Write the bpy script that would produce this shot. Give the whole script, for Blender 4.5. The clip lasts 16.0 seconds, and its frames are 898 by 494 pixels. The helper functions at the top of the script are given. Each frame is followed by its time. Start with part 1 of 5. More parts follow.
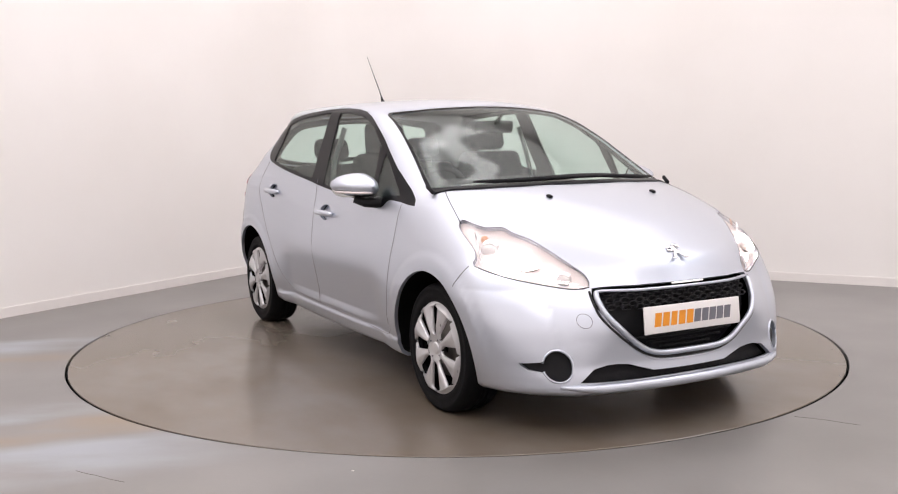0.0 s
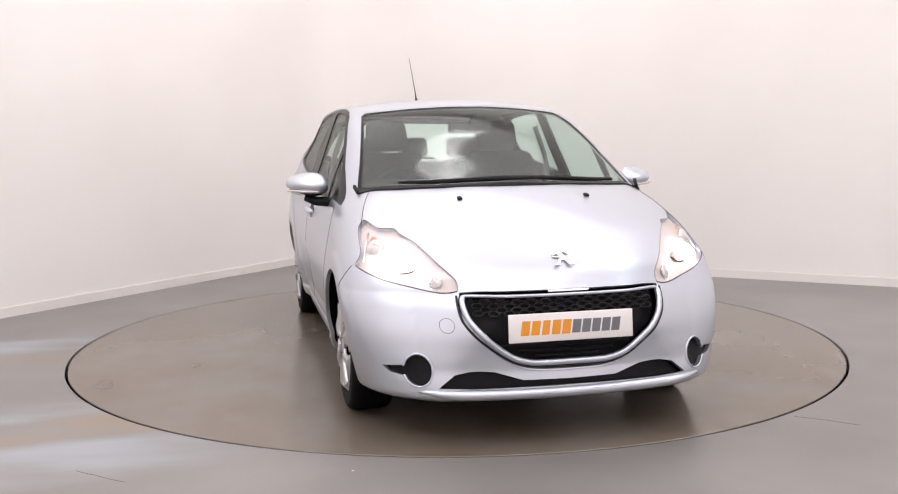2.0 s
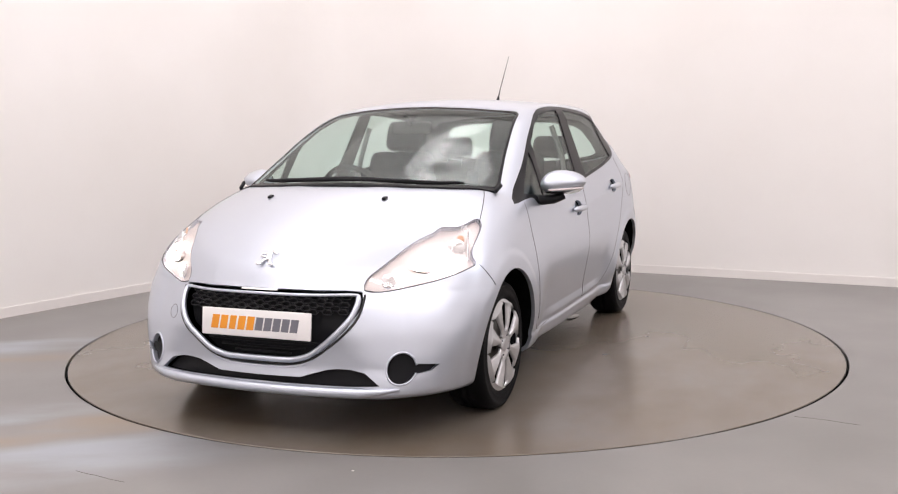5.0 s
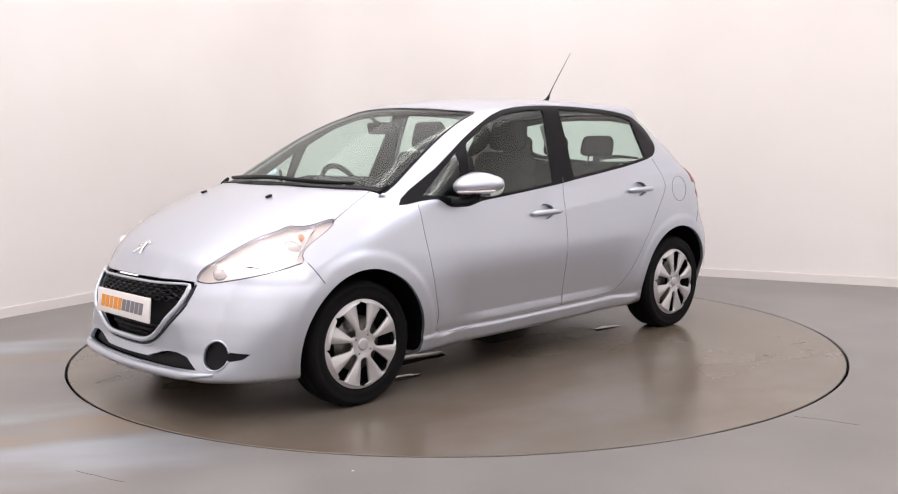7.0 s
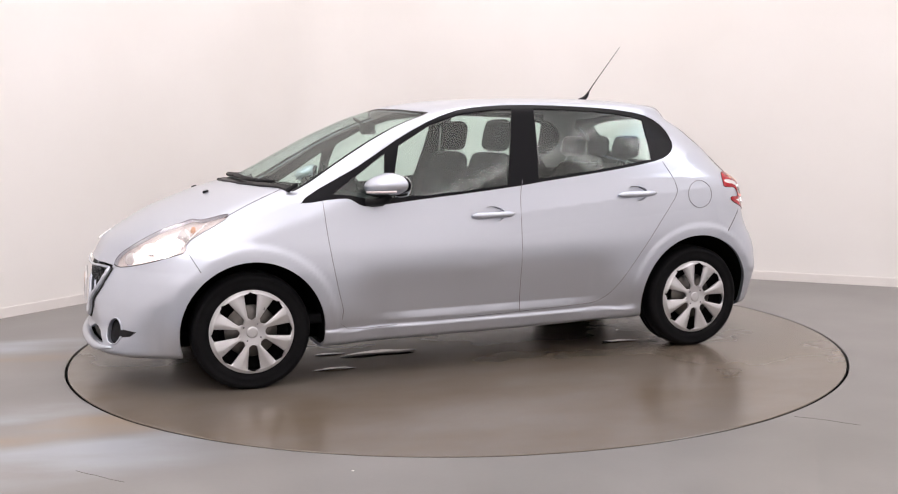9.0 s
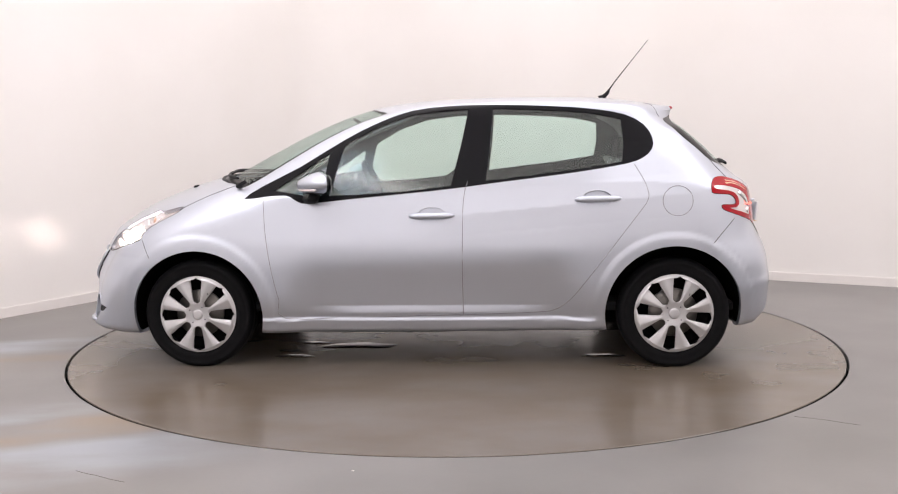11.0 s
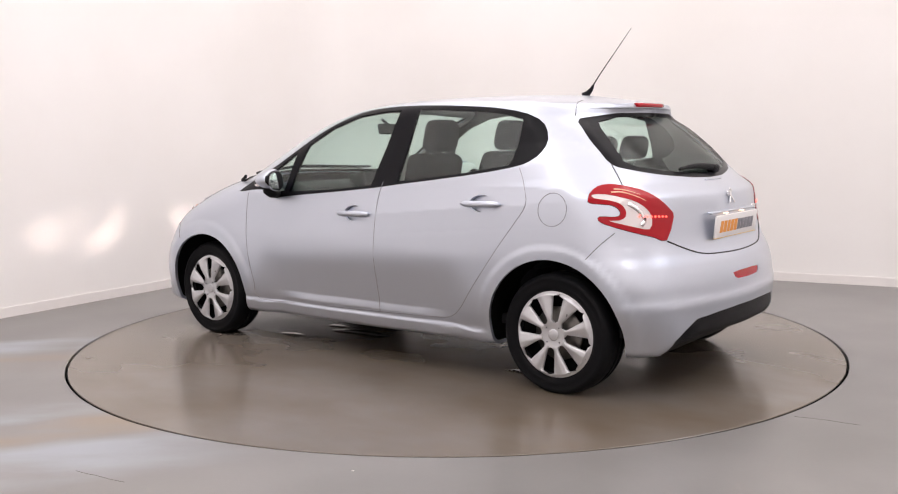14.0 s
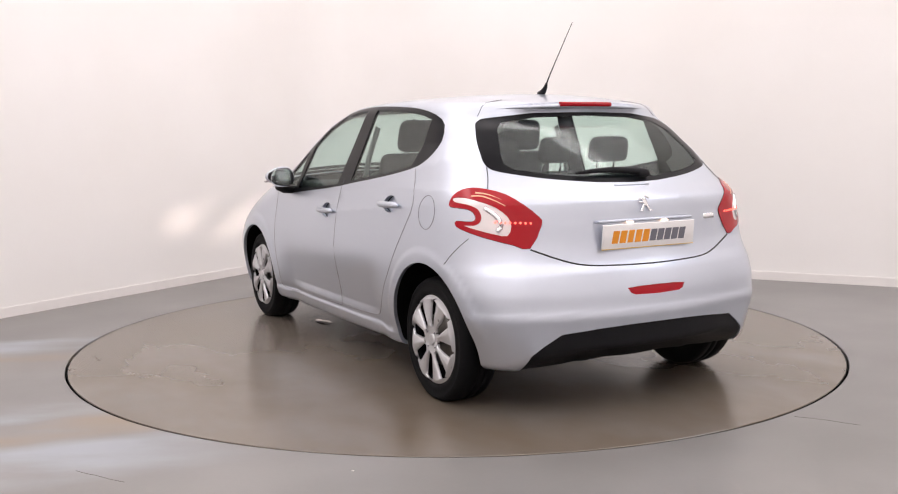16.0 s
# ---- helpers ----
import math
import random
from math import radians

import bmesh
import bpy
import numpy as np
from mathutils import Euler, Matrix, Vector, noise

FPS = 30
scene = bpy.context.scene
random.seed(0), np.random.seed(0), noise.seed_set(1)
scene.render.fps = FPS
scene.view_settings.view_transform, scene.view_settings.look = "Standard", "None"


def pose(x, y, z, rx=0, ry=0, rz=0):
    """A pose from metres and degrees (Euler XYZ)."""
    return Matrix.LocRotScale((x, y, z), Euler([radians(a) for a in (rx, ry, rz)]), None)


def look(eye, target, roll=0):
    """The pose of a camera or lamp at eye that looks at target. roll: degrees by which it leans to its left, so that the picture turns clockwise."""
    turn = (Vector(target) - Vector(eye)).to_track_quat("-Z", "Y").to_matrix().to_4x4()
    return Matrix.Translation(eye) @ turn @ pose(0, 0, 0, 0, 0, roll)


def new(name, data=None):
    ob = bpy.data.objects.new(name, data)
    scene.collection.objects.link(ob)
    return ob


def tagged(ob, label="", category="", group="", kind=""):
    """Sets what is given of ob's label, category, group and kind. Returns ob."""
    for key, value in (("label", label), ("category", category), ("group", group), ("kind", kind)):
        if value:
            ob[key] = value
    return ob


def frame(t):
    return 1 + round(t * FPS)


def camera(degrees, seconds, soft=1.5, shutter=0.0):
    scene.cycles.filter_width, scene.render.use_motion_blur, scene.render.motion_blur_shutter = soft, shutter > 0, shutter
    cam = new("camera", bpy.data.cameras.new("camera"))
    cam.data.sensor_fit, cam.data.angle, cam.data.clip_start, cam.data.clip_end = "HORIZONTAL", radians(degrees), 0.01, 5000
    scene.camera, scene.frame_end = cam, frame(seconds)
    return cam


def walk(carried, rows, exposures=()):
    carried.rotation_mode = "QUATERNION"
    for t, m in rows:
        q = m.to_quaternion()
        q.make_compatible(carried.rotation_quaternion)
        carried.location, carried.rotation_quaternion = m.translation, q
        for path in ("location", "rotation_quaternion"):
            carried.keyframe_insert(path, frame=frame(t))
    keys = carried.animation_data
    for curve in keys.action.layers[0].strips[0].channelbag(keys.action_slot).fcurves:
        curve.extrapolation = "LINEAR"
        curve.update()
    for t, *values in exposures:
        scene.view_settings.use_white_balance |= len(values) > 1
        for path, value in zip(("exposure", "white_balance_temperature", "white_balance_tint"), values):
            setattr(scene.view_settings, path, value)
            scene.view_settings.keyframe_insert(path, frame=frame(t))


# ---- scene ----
# ---------------------------------------------------------------- camera
cam = camera(49.7, 16.0, 1.15)
STAND = pose(0.0, -5.8523, 1.2345, 90 - 6.606, 0.67, 0.264)
walk(cam, [(0.0, STAND), (16.0, STAND)])

# the turntable's angle, degrees by seconds
ANGLES = [(0.0, -60.89), (0.25, -61.4), (0.5, -62.39), (1.0, -65.66), (1.5, -70.32), (2.0, -76.35), (2.5, -82.25),
          (3.0, -88.2), (3.5, -94.15), (4.0, -100.1), (4.5, -105.98), (7.0, -135.75), (7.5, -141.6), (8.0, -147.6),
          (8.5, -153.45), (9.0, -159.4), (11.5, -188.45), (12.0, -194.25), (12.5, -200.0), (13.0, -205.9), (13.5, -211.75),
          (14.0, -217.65), (14.5, -223.45), (15.0, -229.35), (15.5, -235.2), (16.0, -241.1)]

# ---------------------------------------------------------------- light
world = bpy.data.worlds.new("world")
scene.world = world
world.use_nodes = True
world.node_tree.nodes["Background"].inputs[0].default_value = (1.0, 0.96, 0.93, 1)
world.node_tree.nodes["Background"].inputs[1].default_value = 0.05
scene.view_settings.exposure = 0.0


def ceiling_fill(x, y, sx, sy, power, z=3.55, turn=0.0, tint=(1.0, 0.932, 0.945)):
    data = bpy.data.lights.new("ceiling_fill_light", "AREA")
    data.shape, data.size, data.size_y, data.energy = "RECTANGLE", sx, sy, power
    data.color = tint
    ob = new("ceiling_fill_light", data)
    ob.matrix_basis = pose(x, y, z, 0, 0, turn)
    return ob


def soft_box(eye, target, sx, sy, power, tint=(0.62, 0.78, 1.0)):
    data = bpy.data.lights.new("soft_box_light", "AREA")
    data.shape, data.size, data.size_y, data.energy, data.color = "RECTANGLE", sx, sy, power, tint
    ob = new("soft_box_light", data)
    ob.matrix_basis = look(eye, target)
    return ob


def wall_fill(wall, inward, power, long=8.0):
    """An added, unseen strip lamp that brightens one wall; wall: the middle of its foot."""
    data = bpy.data.lights.new("wall_fill_light", "AREA")
    data.shape, data.size, data.size_y, data.energy, data.color = "RECTANGLE", long, 1.0, power, (1.0, 0.938, 0.95)
    ob = new("wall_fill_light", data)
    ob.matrix_basis = look((wall[0] + 2.3 * inward[0], wall[1] + 2.3 * inward[1], 4.45), (wall[0], wall[1], 0.9))
    return ob


# one large unseen area lamp, added in place of separate ceiling lights
ceiling_fill(0.2, -1.6, 8.2, 8.2, 240, z=4.5, turn=-27)
wall_fill((4.4, 1.25), (-0.459, -0.888), 85)
wall_fill((-3.75, -0.15), (0.855, -0.519), 80)
# south and east strips are added so their walls brighten the car's sides
wall_fill((-1.95, -7.27), (0.459, 0.888), 210)
wall_fill((5.45, -5.19), (-0.855, 0.519), 150)
soft_box((5.0, -1.9, 4.1), (0, 0, 0.6), 1.0, 0.7, 8)
soft_box((-1.9, -4.5, 4.2), (0, 0, 0.6), 1.0, 0.7, 4.5)


# ---------------------------------------------------------------- the car's outer skin
def curve_of(points):
    """A smooth curve through points (a, b) that does not overshoot."""
    xs, ys = np.array([p[0] for p in points], float), np.array([p[1] for p in points], float)
    h, d = np.diff(xs), np.diff(ys) / np.diff(xs)
    m = np.zeros(len(xs))
    m[0], m[-1] = d[0], d[-1]
    for i in range(1, len(xs) - 1):
        if d[i - 1] * d[i] > 0:
            w1, w2 = 2 * h[i] + h[i - 1], h[i] + 2 * h[i - 1]
            m[i] = (w1 + w2) / (w1 / d[i - 1] + w2 / d[i])

    def at(x):
        x = np.clip(np.asarray(x, float), xs[0], xs[-1])
        i = np.clip(np.searchsorted(xs, x) - 1, 0, len(xs) - 2)
        t = (x - xs[i]) / h[i]
        return ((1 + 2 * t) * (1 - t) ** 2 * ys[i] + t * (1 - t) ** 2 * h[i] * m[i]
                + t * t * (3 - 2 * t) * ys[i + 1] + t * t * (t - 1) * h[i] * m[i + 1])
    return at


# centre line seen from the side: bonnet, windscreen, roof, spoiler
TOP = curve_of([(-2.2, 1.20), (-1.34, 1.385), (-1.13, 1.418), (-0.962, 1.438), (-0.70, 1.447), (-0.407, 1.449), (0.026, 1.437),
                (0.241, 1.417), (0.467, 1.366), (0.721, 1.268), (0.986, 1.136), (1.16, 1.045), (1.225, 1.016), (1.30, 0.998), (1.41, 0.968),
                (1.55, 0.92), (1.718, 0.848), (1.85, 0.770), (1.92, 0.720), (1.98, 0.645), (2.15, 0.45)])
NOSE = curve_of([(0.10, 1.93), (0.17, 2.005), (0.20, 2.028), (0.25, 2.022), (0.31, 2.01), (0.38, 2.012), (0.46, 2.02), (0.54, 2.015),
                 (0.60, 1.995), (0.66, 1.975), (0.75, 1.96), (1.0, 1.95)])
TAIL = curve_of([(0.10, 1.80), (0.20, 1.87), (0.28, 1.895), (0.40, 1.906), (0.435, 1.909), (0.455, 1.907), (0.475, 1.902), (0.54, 1.893), (0.62, 1.868), (0.68, 1.835), (0.74, 1.815), (0.845, 1.80),
                 (0.93, 1.785), (1.00, 1.70), (1.05, 1.645), (1.15, 1.545), (1.25, 1.43), (1.33, 1.335), (1.36, 1.345), (1.39, 1.36), (1.5, 1.37)])
FLANK = curve_of([(0.10, 0.78), (0.18, 0.80), (0.25, 0.818), (0.32, 0.838), (0.42, 0.852), (0.55, 0.858), (0.66, 0.850), (0.76, 0.833),
                  (0.84, 0.818), (0.93, 0.802)])
WHEELS = ((1.269, 0.285), (-1.269, 0.285))


def smooth_max(a, b, k):
    h = np.maximum(k - np.abs(a - b), 0) / k
    return np.maximum(a, b) + h * h * k / 4


def bump(v, lo, hi, soft):
    a = np.clip((v - lo) / soft + 0.5, 0, 1)
    b = np.clip((hi - v) / soft + 0.5, 0, 1)
    return a * a * (3 - 2 * a) * b * b * (3 - 2 * b)


def half_width(x, z):
    belt = 0.91 + 0.04 * np.clip(1 - x, 0, 3) ** 2
    low = FLANK(z * 0.93 / belt)
    rear = np.clip((-x - 0.2) / 1.0, 0, 1.3)
    w = np.where(z < belt, low, 0.802 - (0.385 + 0.05 * rear) * (z - belt))
    w = w - 0.012 * np.clip(x - 1.0, 0, 1) ** 2 - 0.03 * np.clip(-x - 0.9, 0, 1.2) ** 2
    # glasshouse drawn in towards the tail
    w = w - 0.05 * np.clip((-x - 0.40) / 0.75, 0, 1.2) ** 1.5 * np.clip((z - 0.98) / 0.22, 0, 1)
    # lower doors drawn in, with a flared edge under a crease
    door = bump(x, -0.72, 0.72, 0.24)
    u = np.clip((0.66 - z) / 0.30, 0, 1)
    w = w - 0.030 * u * u * (3 - 2 * u) * door
    w = w + 0.011 * np.clip((0.334 - z) / 0.035, 0, 1) * bump(x, -0.60, 0.56, 0.36)
    # shoulder line rising through the door handles to the tail lamps
    ridge = 0.815 - 0.085 * (x + 0.1)
    w = w + 0.007 * np.clip(1 - np.abs(z - ridge) / 0.11, 0, 1) * bump(x, -1.42, -0.05, 0.35)
    # fuller shoulders over the wheels
    w = w + 0.022 * bump(z, 0.58, 0.92, 0.30) * (0.4 * bump(x, 1.05, 1.75, 0.5) + 0.24 * bump(-x, 1.05, 1.75, 0.5))
    # sill standing proud under the doors
    w = w + 0.013 * bump(z, 0.19, 0.262, 0.025) * bump(x, -0.86, 0.93, 0.1)
    # lips round the wheel arches
    for cx, cz in WHEELS:
        r = np.hypot(x - cx, z - cz)
        w = w + 0.0065 * bump(r, 0.28, 0.425, 0.042) * np.clip((z - 0.15) / 0.1, 0, 1)
    return w


def skin(x, y, z):
    """Below zero inside the car, above it outside."""
    y = np.abs(y)
    roofed = np.clip((0.75 - x) / 0.4, 0, 1)
    top = z - (TOP(x + 0.42 * y * y * np.clip((x + 0.6) / 0.8, 0, 1)) - (0.024 + 0.011 * roofed) * (y / 0.55) ** 2)
    side = y - half_width(x, z)
    f = smooth_max(top, side, 0.15 - 0.09 * roofed)
    front = x - (NOSE(z) - 0.23 * y * y)
    f = smooth_max(f, front, 0.06 + (0.31 - 0.065 * np.clip((z - 0.60) / 0.12, 0, 1)) * np.clip((y - 0.25) / 0.35, 0, 1))
    back = -x - (TAIL(z) - (0.27 + 0.02 * np.clip((z - 0.7) / 0.3, 0, 1)) * y * y)
    f = smooth_max(f, back, 0.02 + (0.23 - 0.06 * bump(z, 0.35, 0.62, 0.2) - 0.02 * bump(z, 0.62, 0.90, 0.2)) * np.clip((y - 0.3) / 0.35, 0, 1))
    return smooth_max(f, 0.175 + 0.03 * np.clip(-x / 1.5, 0, 1) + 0.075 * np.clip((-x - 1.72) / 0.12, 0, 1) - z, 0.04)


def cast(o, d, far=1.6):
    """How far along the rays o + s d the skin lies."""
    lo, hi = np.zeros(len(o)), np.full(len(o), far)
    for _ in range(26):
        mid = (lo + hi) / 2
        p = o + d * mid[:, None]
        inside = skin(p[:, 0], p[:, 1], p[:, 2]) < 0
        lo, hi = np.where(inside, mid, lo), np.where(inside, hi, mid)
    return o + d * ((lo + hi) / 2)[:, None]


# ---------------------------------------------------------------- materials
def shader(name, rgb, rough=0.5, metal=0.0, coat=0.0, grain=None, bump_=None, spec=0.5):
    """A surface with its own colour; grain = (scale, amount), bump_ = (scale, strength)."""
    m = bpy.data.materials.new(name)
    m.use_nodes = True
    nt = m.node_tree
    b = nt.nodes["Principled BSDF"]
    b.inputs["Base Color"].default_value = (*rgb, 1)
    b.inputs["Roughness"].default_value = rough
    b.inputs["Metallic"].default_value = metal
    b.inputs["Coat Weight"].default_value = coat
    b.inputs["Coat Roughness"].default_value = 0.06
    b.inputs["Specular IOR Level"].default_value = spec
    co = nt.nodes.new("ShaderNodeTexCoord")
    if grain:
        n = nt.nodes.new("ShaderNodeTexNoise")
        n.inputs["Scale"].default_value, n.inputs["Detail"].default_value = grain[0], 6
        nt.links.new(co.outputs["Object"], n.inputs["Vector"])
        mix = nt.nodes.new("ShaderNodeMix")
        mix.data_type = "RGBA"
        mix.inputs["A"].default_value = (*[c * (1 - grain[1]) for c in rgb], 1)
        mix.inputs["B"].default_value = (*[min(1, c * (1 + grain[1])) for c in rgb], 1)
        nt.links.new(n.outputs["Fac"], mix.inputs["Factor"])
        nt.links.new(mix.outputs["Result"], b.inputs["Base Color"])
        add = nt.nodes.new("ShaderNodeMath")
        add.operation = "MULTIPLY_ADD"
        nt.links.new(n.outputs["Fac"], add.inputs[0])
        add.inputs[1].default_value, add.inputs[2].default_value = 0.12, rough - 0.06
        nt.links.new(add.outputs[0], b.inputs["Roughness"])
    if bump_:
        n = nt.nodes.new("ShaderNodeTexNoise")
        n.inputs["Scale"].default_value, n.inputs["Detail"].default_value = bump_[0], 4
        nt.links.new(co.outputs["Object"], n.inputs["Vector"])
        bp = nt.nodes.new("ShaderNodeBump")
        bp.inputs["Strength"].default_value, bp.inputs["Distance"].default_value = bump_[1], 0.004
        nt.links.new(n.outputs["Fac"], bp.inputs["Height"])
        nt.links.new(bp.outputs["Normal"], b.inputs["Normal"])
    return m


def glowing(name, rgb, strength, base=(0.8, 0.8, 0.8)):
    m = shader(name, base, 0.3)
    b = m.node_tree.nodes["Principled BSDF"]
    b.inputs["Emission Color"].default_value = (*rgb, 1)
    b.inputs["Emission Strength"].default_value = strength
    return m


def clear(name, tint, gloss=1.0, rough=0.0, base=0.04):
    """Clear pane: light passes tinted, the surface mirrors more at a slant."""
    m = bpy.data.materials.new(name)
    m.use_nodes = True
    nt = m.node_tree
    nt.nodes.clear()
    out = nt.nodes.new("ShaderNodeOutputMaterial")
    tr = nt.nodes.new("ShaderNodeBsdfTransparent")
    tr.inputs[0].default_value = (*tint, 1)
    gl = nt.nodes.new("ShaderNodeBsdfGlossy")
    gl.inputs["Roughness"].default_value = rough
    gl.inputs[0].default_value = (gloss, gloss, gloss, 1)
    lw = nt.nodes.new("ShaderNodeLayerWeight")
    lw.inputs["Blend"].default_value = 0.5
    pw = nt.nodes.new("ShaderNodeMath")
    pw.operation = "POWER"
    pw.inputs[1].default_value = 4.0
    fr = nt.nodes.new("ShaderNodeMath")
    fr.operation = "MULTIPLY_ADD"
    fr.inputs[1].default_value, fr.inputs[2].default_value = 0.35, base
    nt.links.new(lw.outputs["Facing"], pw.inputs[0])
    nt.links.new(pw.outputs[0], fr.inputs[0])
    mix = nt.nodes.new("ShaderNodeMixShader")
    nt.links.new(fr.outputs[0], mix.inputs[0])
    nt.links.new(tr.outputs[0], mix.inputs[1])
    nt.links.new(gl.outputs[0], mix.inputs[2])
    nt.links.new(mix.outputs[0], out.inputs[0])
    return m


def paint():
    """Silver metallic lacquer with fine flake and a clear coat."""
    m = shader("silver_paint", (0.57, 0.60, 0.68), 0.30, 0.86, 0.5)
    nt = m.node_tree
    b = nt.nodes["Principled BSDF"]
    co = nt.nodes.new("ShaderNodeTexCoord")
    fl = nt.nodes.new("ShaderNodeTexNoise")
    fl.inputs["Scale"].default_value = 900
    soft = nt.nodes.new("ShaderNodeTexNoise")
    soft.inputs["Scale"].default_value = 3
    mix = nt.nodes.new("ShaderNodeMix")
    mix.data_type = "RGBA"
    mix.inputs["A"].default_value, mix.inputs["B"].default_value = (0.525, 0.56, 0.635, 1), (0.60, 0.64, 0.725, 1)
    add = nt.nodes.new("ShaderNodeMath")
    add.operation = "MULTIPLY_ADD"
    add.inputs[1].default_value, add.inputs[2].default_value = 0.06, 0.32
    for n in (fl, soft):
        nt.links.new(co.outputs["Object"], n.inputs["Vector"])
    nt.links.new(fl.outputs["Fac"], mix.inputs["Factor"])
    nt.links.new(mix.outputs["Result"], b.inputs["Base Color"])
    nt.links.new(soft.outputs["Fac"], add.inputs[0])
    nt.links.new(add.outputs[0], b.inputs["Roughness"])
    return m


SILVER = paint()
TRIM = shader("black_gloss_trim", (0.005, 0.005, 0.007), 0.30, spec=0.12)
MESHWORK = shader("satin_black_grille", (0.022, 0.022, 0.026), 0.32, spec=0.5)
RUBBER = shader("black_rubber_seal", (0.012, 0.012, 0.013), 0.6)
PLASTIC = shader("black_grained_plastic", (0.009, 0.009, 0.011), 0.5, bump_=(900, 0.25), spec=0.18)
TYRE = shader("tyre_rubber", (0.006, 0.006, 0.007), 0.62, grain=(40, 0.3), bump_=(300, 0.2), spec=0.10)
DARK = shader("dark_underside", (0.004, 0.004, 0.004), 0.9, grain=(20, 0.3), spec=0.03)
CABIN = shader("dark_grey_cabin_trim", (0.010, 0.010, 0.012), 0.8, bump_=(250, 0.1), spec=0.3)
HEADLINER = shader("pale_grey_headlining", (0.30, 0.30, 0.29), 0.9, bump_=(700, 0.2))
CLOTH = shader("charcoal_seat_cloth", (0.013, 0.013, 0.016), 0.95, grain=(60, 0.2), bump_=(220, 0.15), spec=0.2)
PANE = clear("green_tinted_glass", (0.905, 0.972, 0.948), 0.72, 0.08, base=0.05)
LENS = clear("clear_lamp_lens", (0.96, 0.95, 0.95), 0.8)
CHROME = shader("bright_chrome", (0.85, 0.85, 0.87), 0.10, 1.0)
COVER = shader("silver_wheel_cover", (0.58, 0.58, 0.60), 0.30, 0.6, 0.2, grain=(30, 0.05))
REFLECTOR = shader("lamp_reflector", (0.86, 0.80, 0.78), 0.3, 0.25)
BEAM = glowing("lit_headlamp", (1.0, 0.90, 0.85), 38.0)
FILAMENT = glowing("lamp_filament", (1.0, 0.86, 0.76), 15000.0)
AMBER = shader("amber_bulb", (0.80, 0.48, 0.32), 0.25, 0, 0.4)
RED = glowing("red_lamp_lens", (1.0, 0.02, 0.03), 0.05, (0.32, 0.003, 0.010))
RED.node_tree.nodes["Principled BSDF"].inputs["Roughness"].default_value = 0.12
RED.node_tree.nodes["Principled BSDF"].inputs["Specular IOR Level"].default_value = 0.3
RED_LED = glowing("red_led", (1.0, 0.12, 0.08), 3.0, (0.7, 0.05, 0.04))
SMOKE = shader("pale_reversing_lens", (0.74, 0.68, 0.68), 0.15, 0.15, 0.5)
STRIP = glowing("led_strip", (1.0, 0.92, 0.85), 0.7)
PLATE_GLOW = glowing("warm_plate_lamp", (1.0, 0.62, 0.38), 1.8)
MIRROR = shader("mirror_glass", (0.85, 0.88, 0.88), 0.02, 1.0)
PLATE = shader("white_plate", (0.82, 0.80, 0.80), 0.35, 0, 0.3, grain=(60, 0.02))
ORANGE = shader("orange_print", (0.80, 0.30, 0.02), 0.4)
GREY = shader("grey_print", (0.16, 0.16, 0.19), 0.4)
YELLOW = shader("yellow_rim", (0.75, 0.5, 0.12), 0.4)


def part(name, bm, material, parent, label="", smooth=True, normals=None):
    me = bpy.data.meshes.new(name)
    bm.to_mesh(me)
    bm.free()
    for m in material if isinstance(material, (list, tuple)) else [material]:
        me.materials.append(m)
    if smooth:
        me.polygons.foreach_set("use_smooth", [True] * len(me.polygons))
    ob = new(name, me)
    ob.parent = parent
    if label:
        ob["label"] = label
    return ob


# ---------------------------------------------------------------- the studio
def wall_paint():
    m = shader("white_wall_paint", (0.84, 0.815, 0.795), 0.75, bump_=(60, 0.08))
    nt = m.node_tree
    b = nt.nodes["Principled BSDF"]
    co = nt.nodes.new("ShaderNodeTexCoord")
    n = nt.nodes.new("ShaderNodeTexNoise")
    n.inputs["Scale"].default_value, n.inputs["Detail"].default_value = 0.7, 5
    ramp = nt.nodes.new("ShaderNodeValToRGB")
    ramp.color_ramp.elements[0].position, ramp.color_ramp.elements[0].color = 0.3, (0.81, 0.785, 0.76, 1)
    ramp.color_ramp.elements[1].position, ramp.color_ramp.elements[1].color = 0.7, (0.86, 0.84, 0.825, 1)
    nt.links.new(co.outputs["Object"], n.inputs["Vector"])
    nt.links.new(n.outputs["Fac"], ramp.inputs["Fac"])
    nt.links.new(ramp.outputs["Color"], b.inputs["Base Color"])
    return m


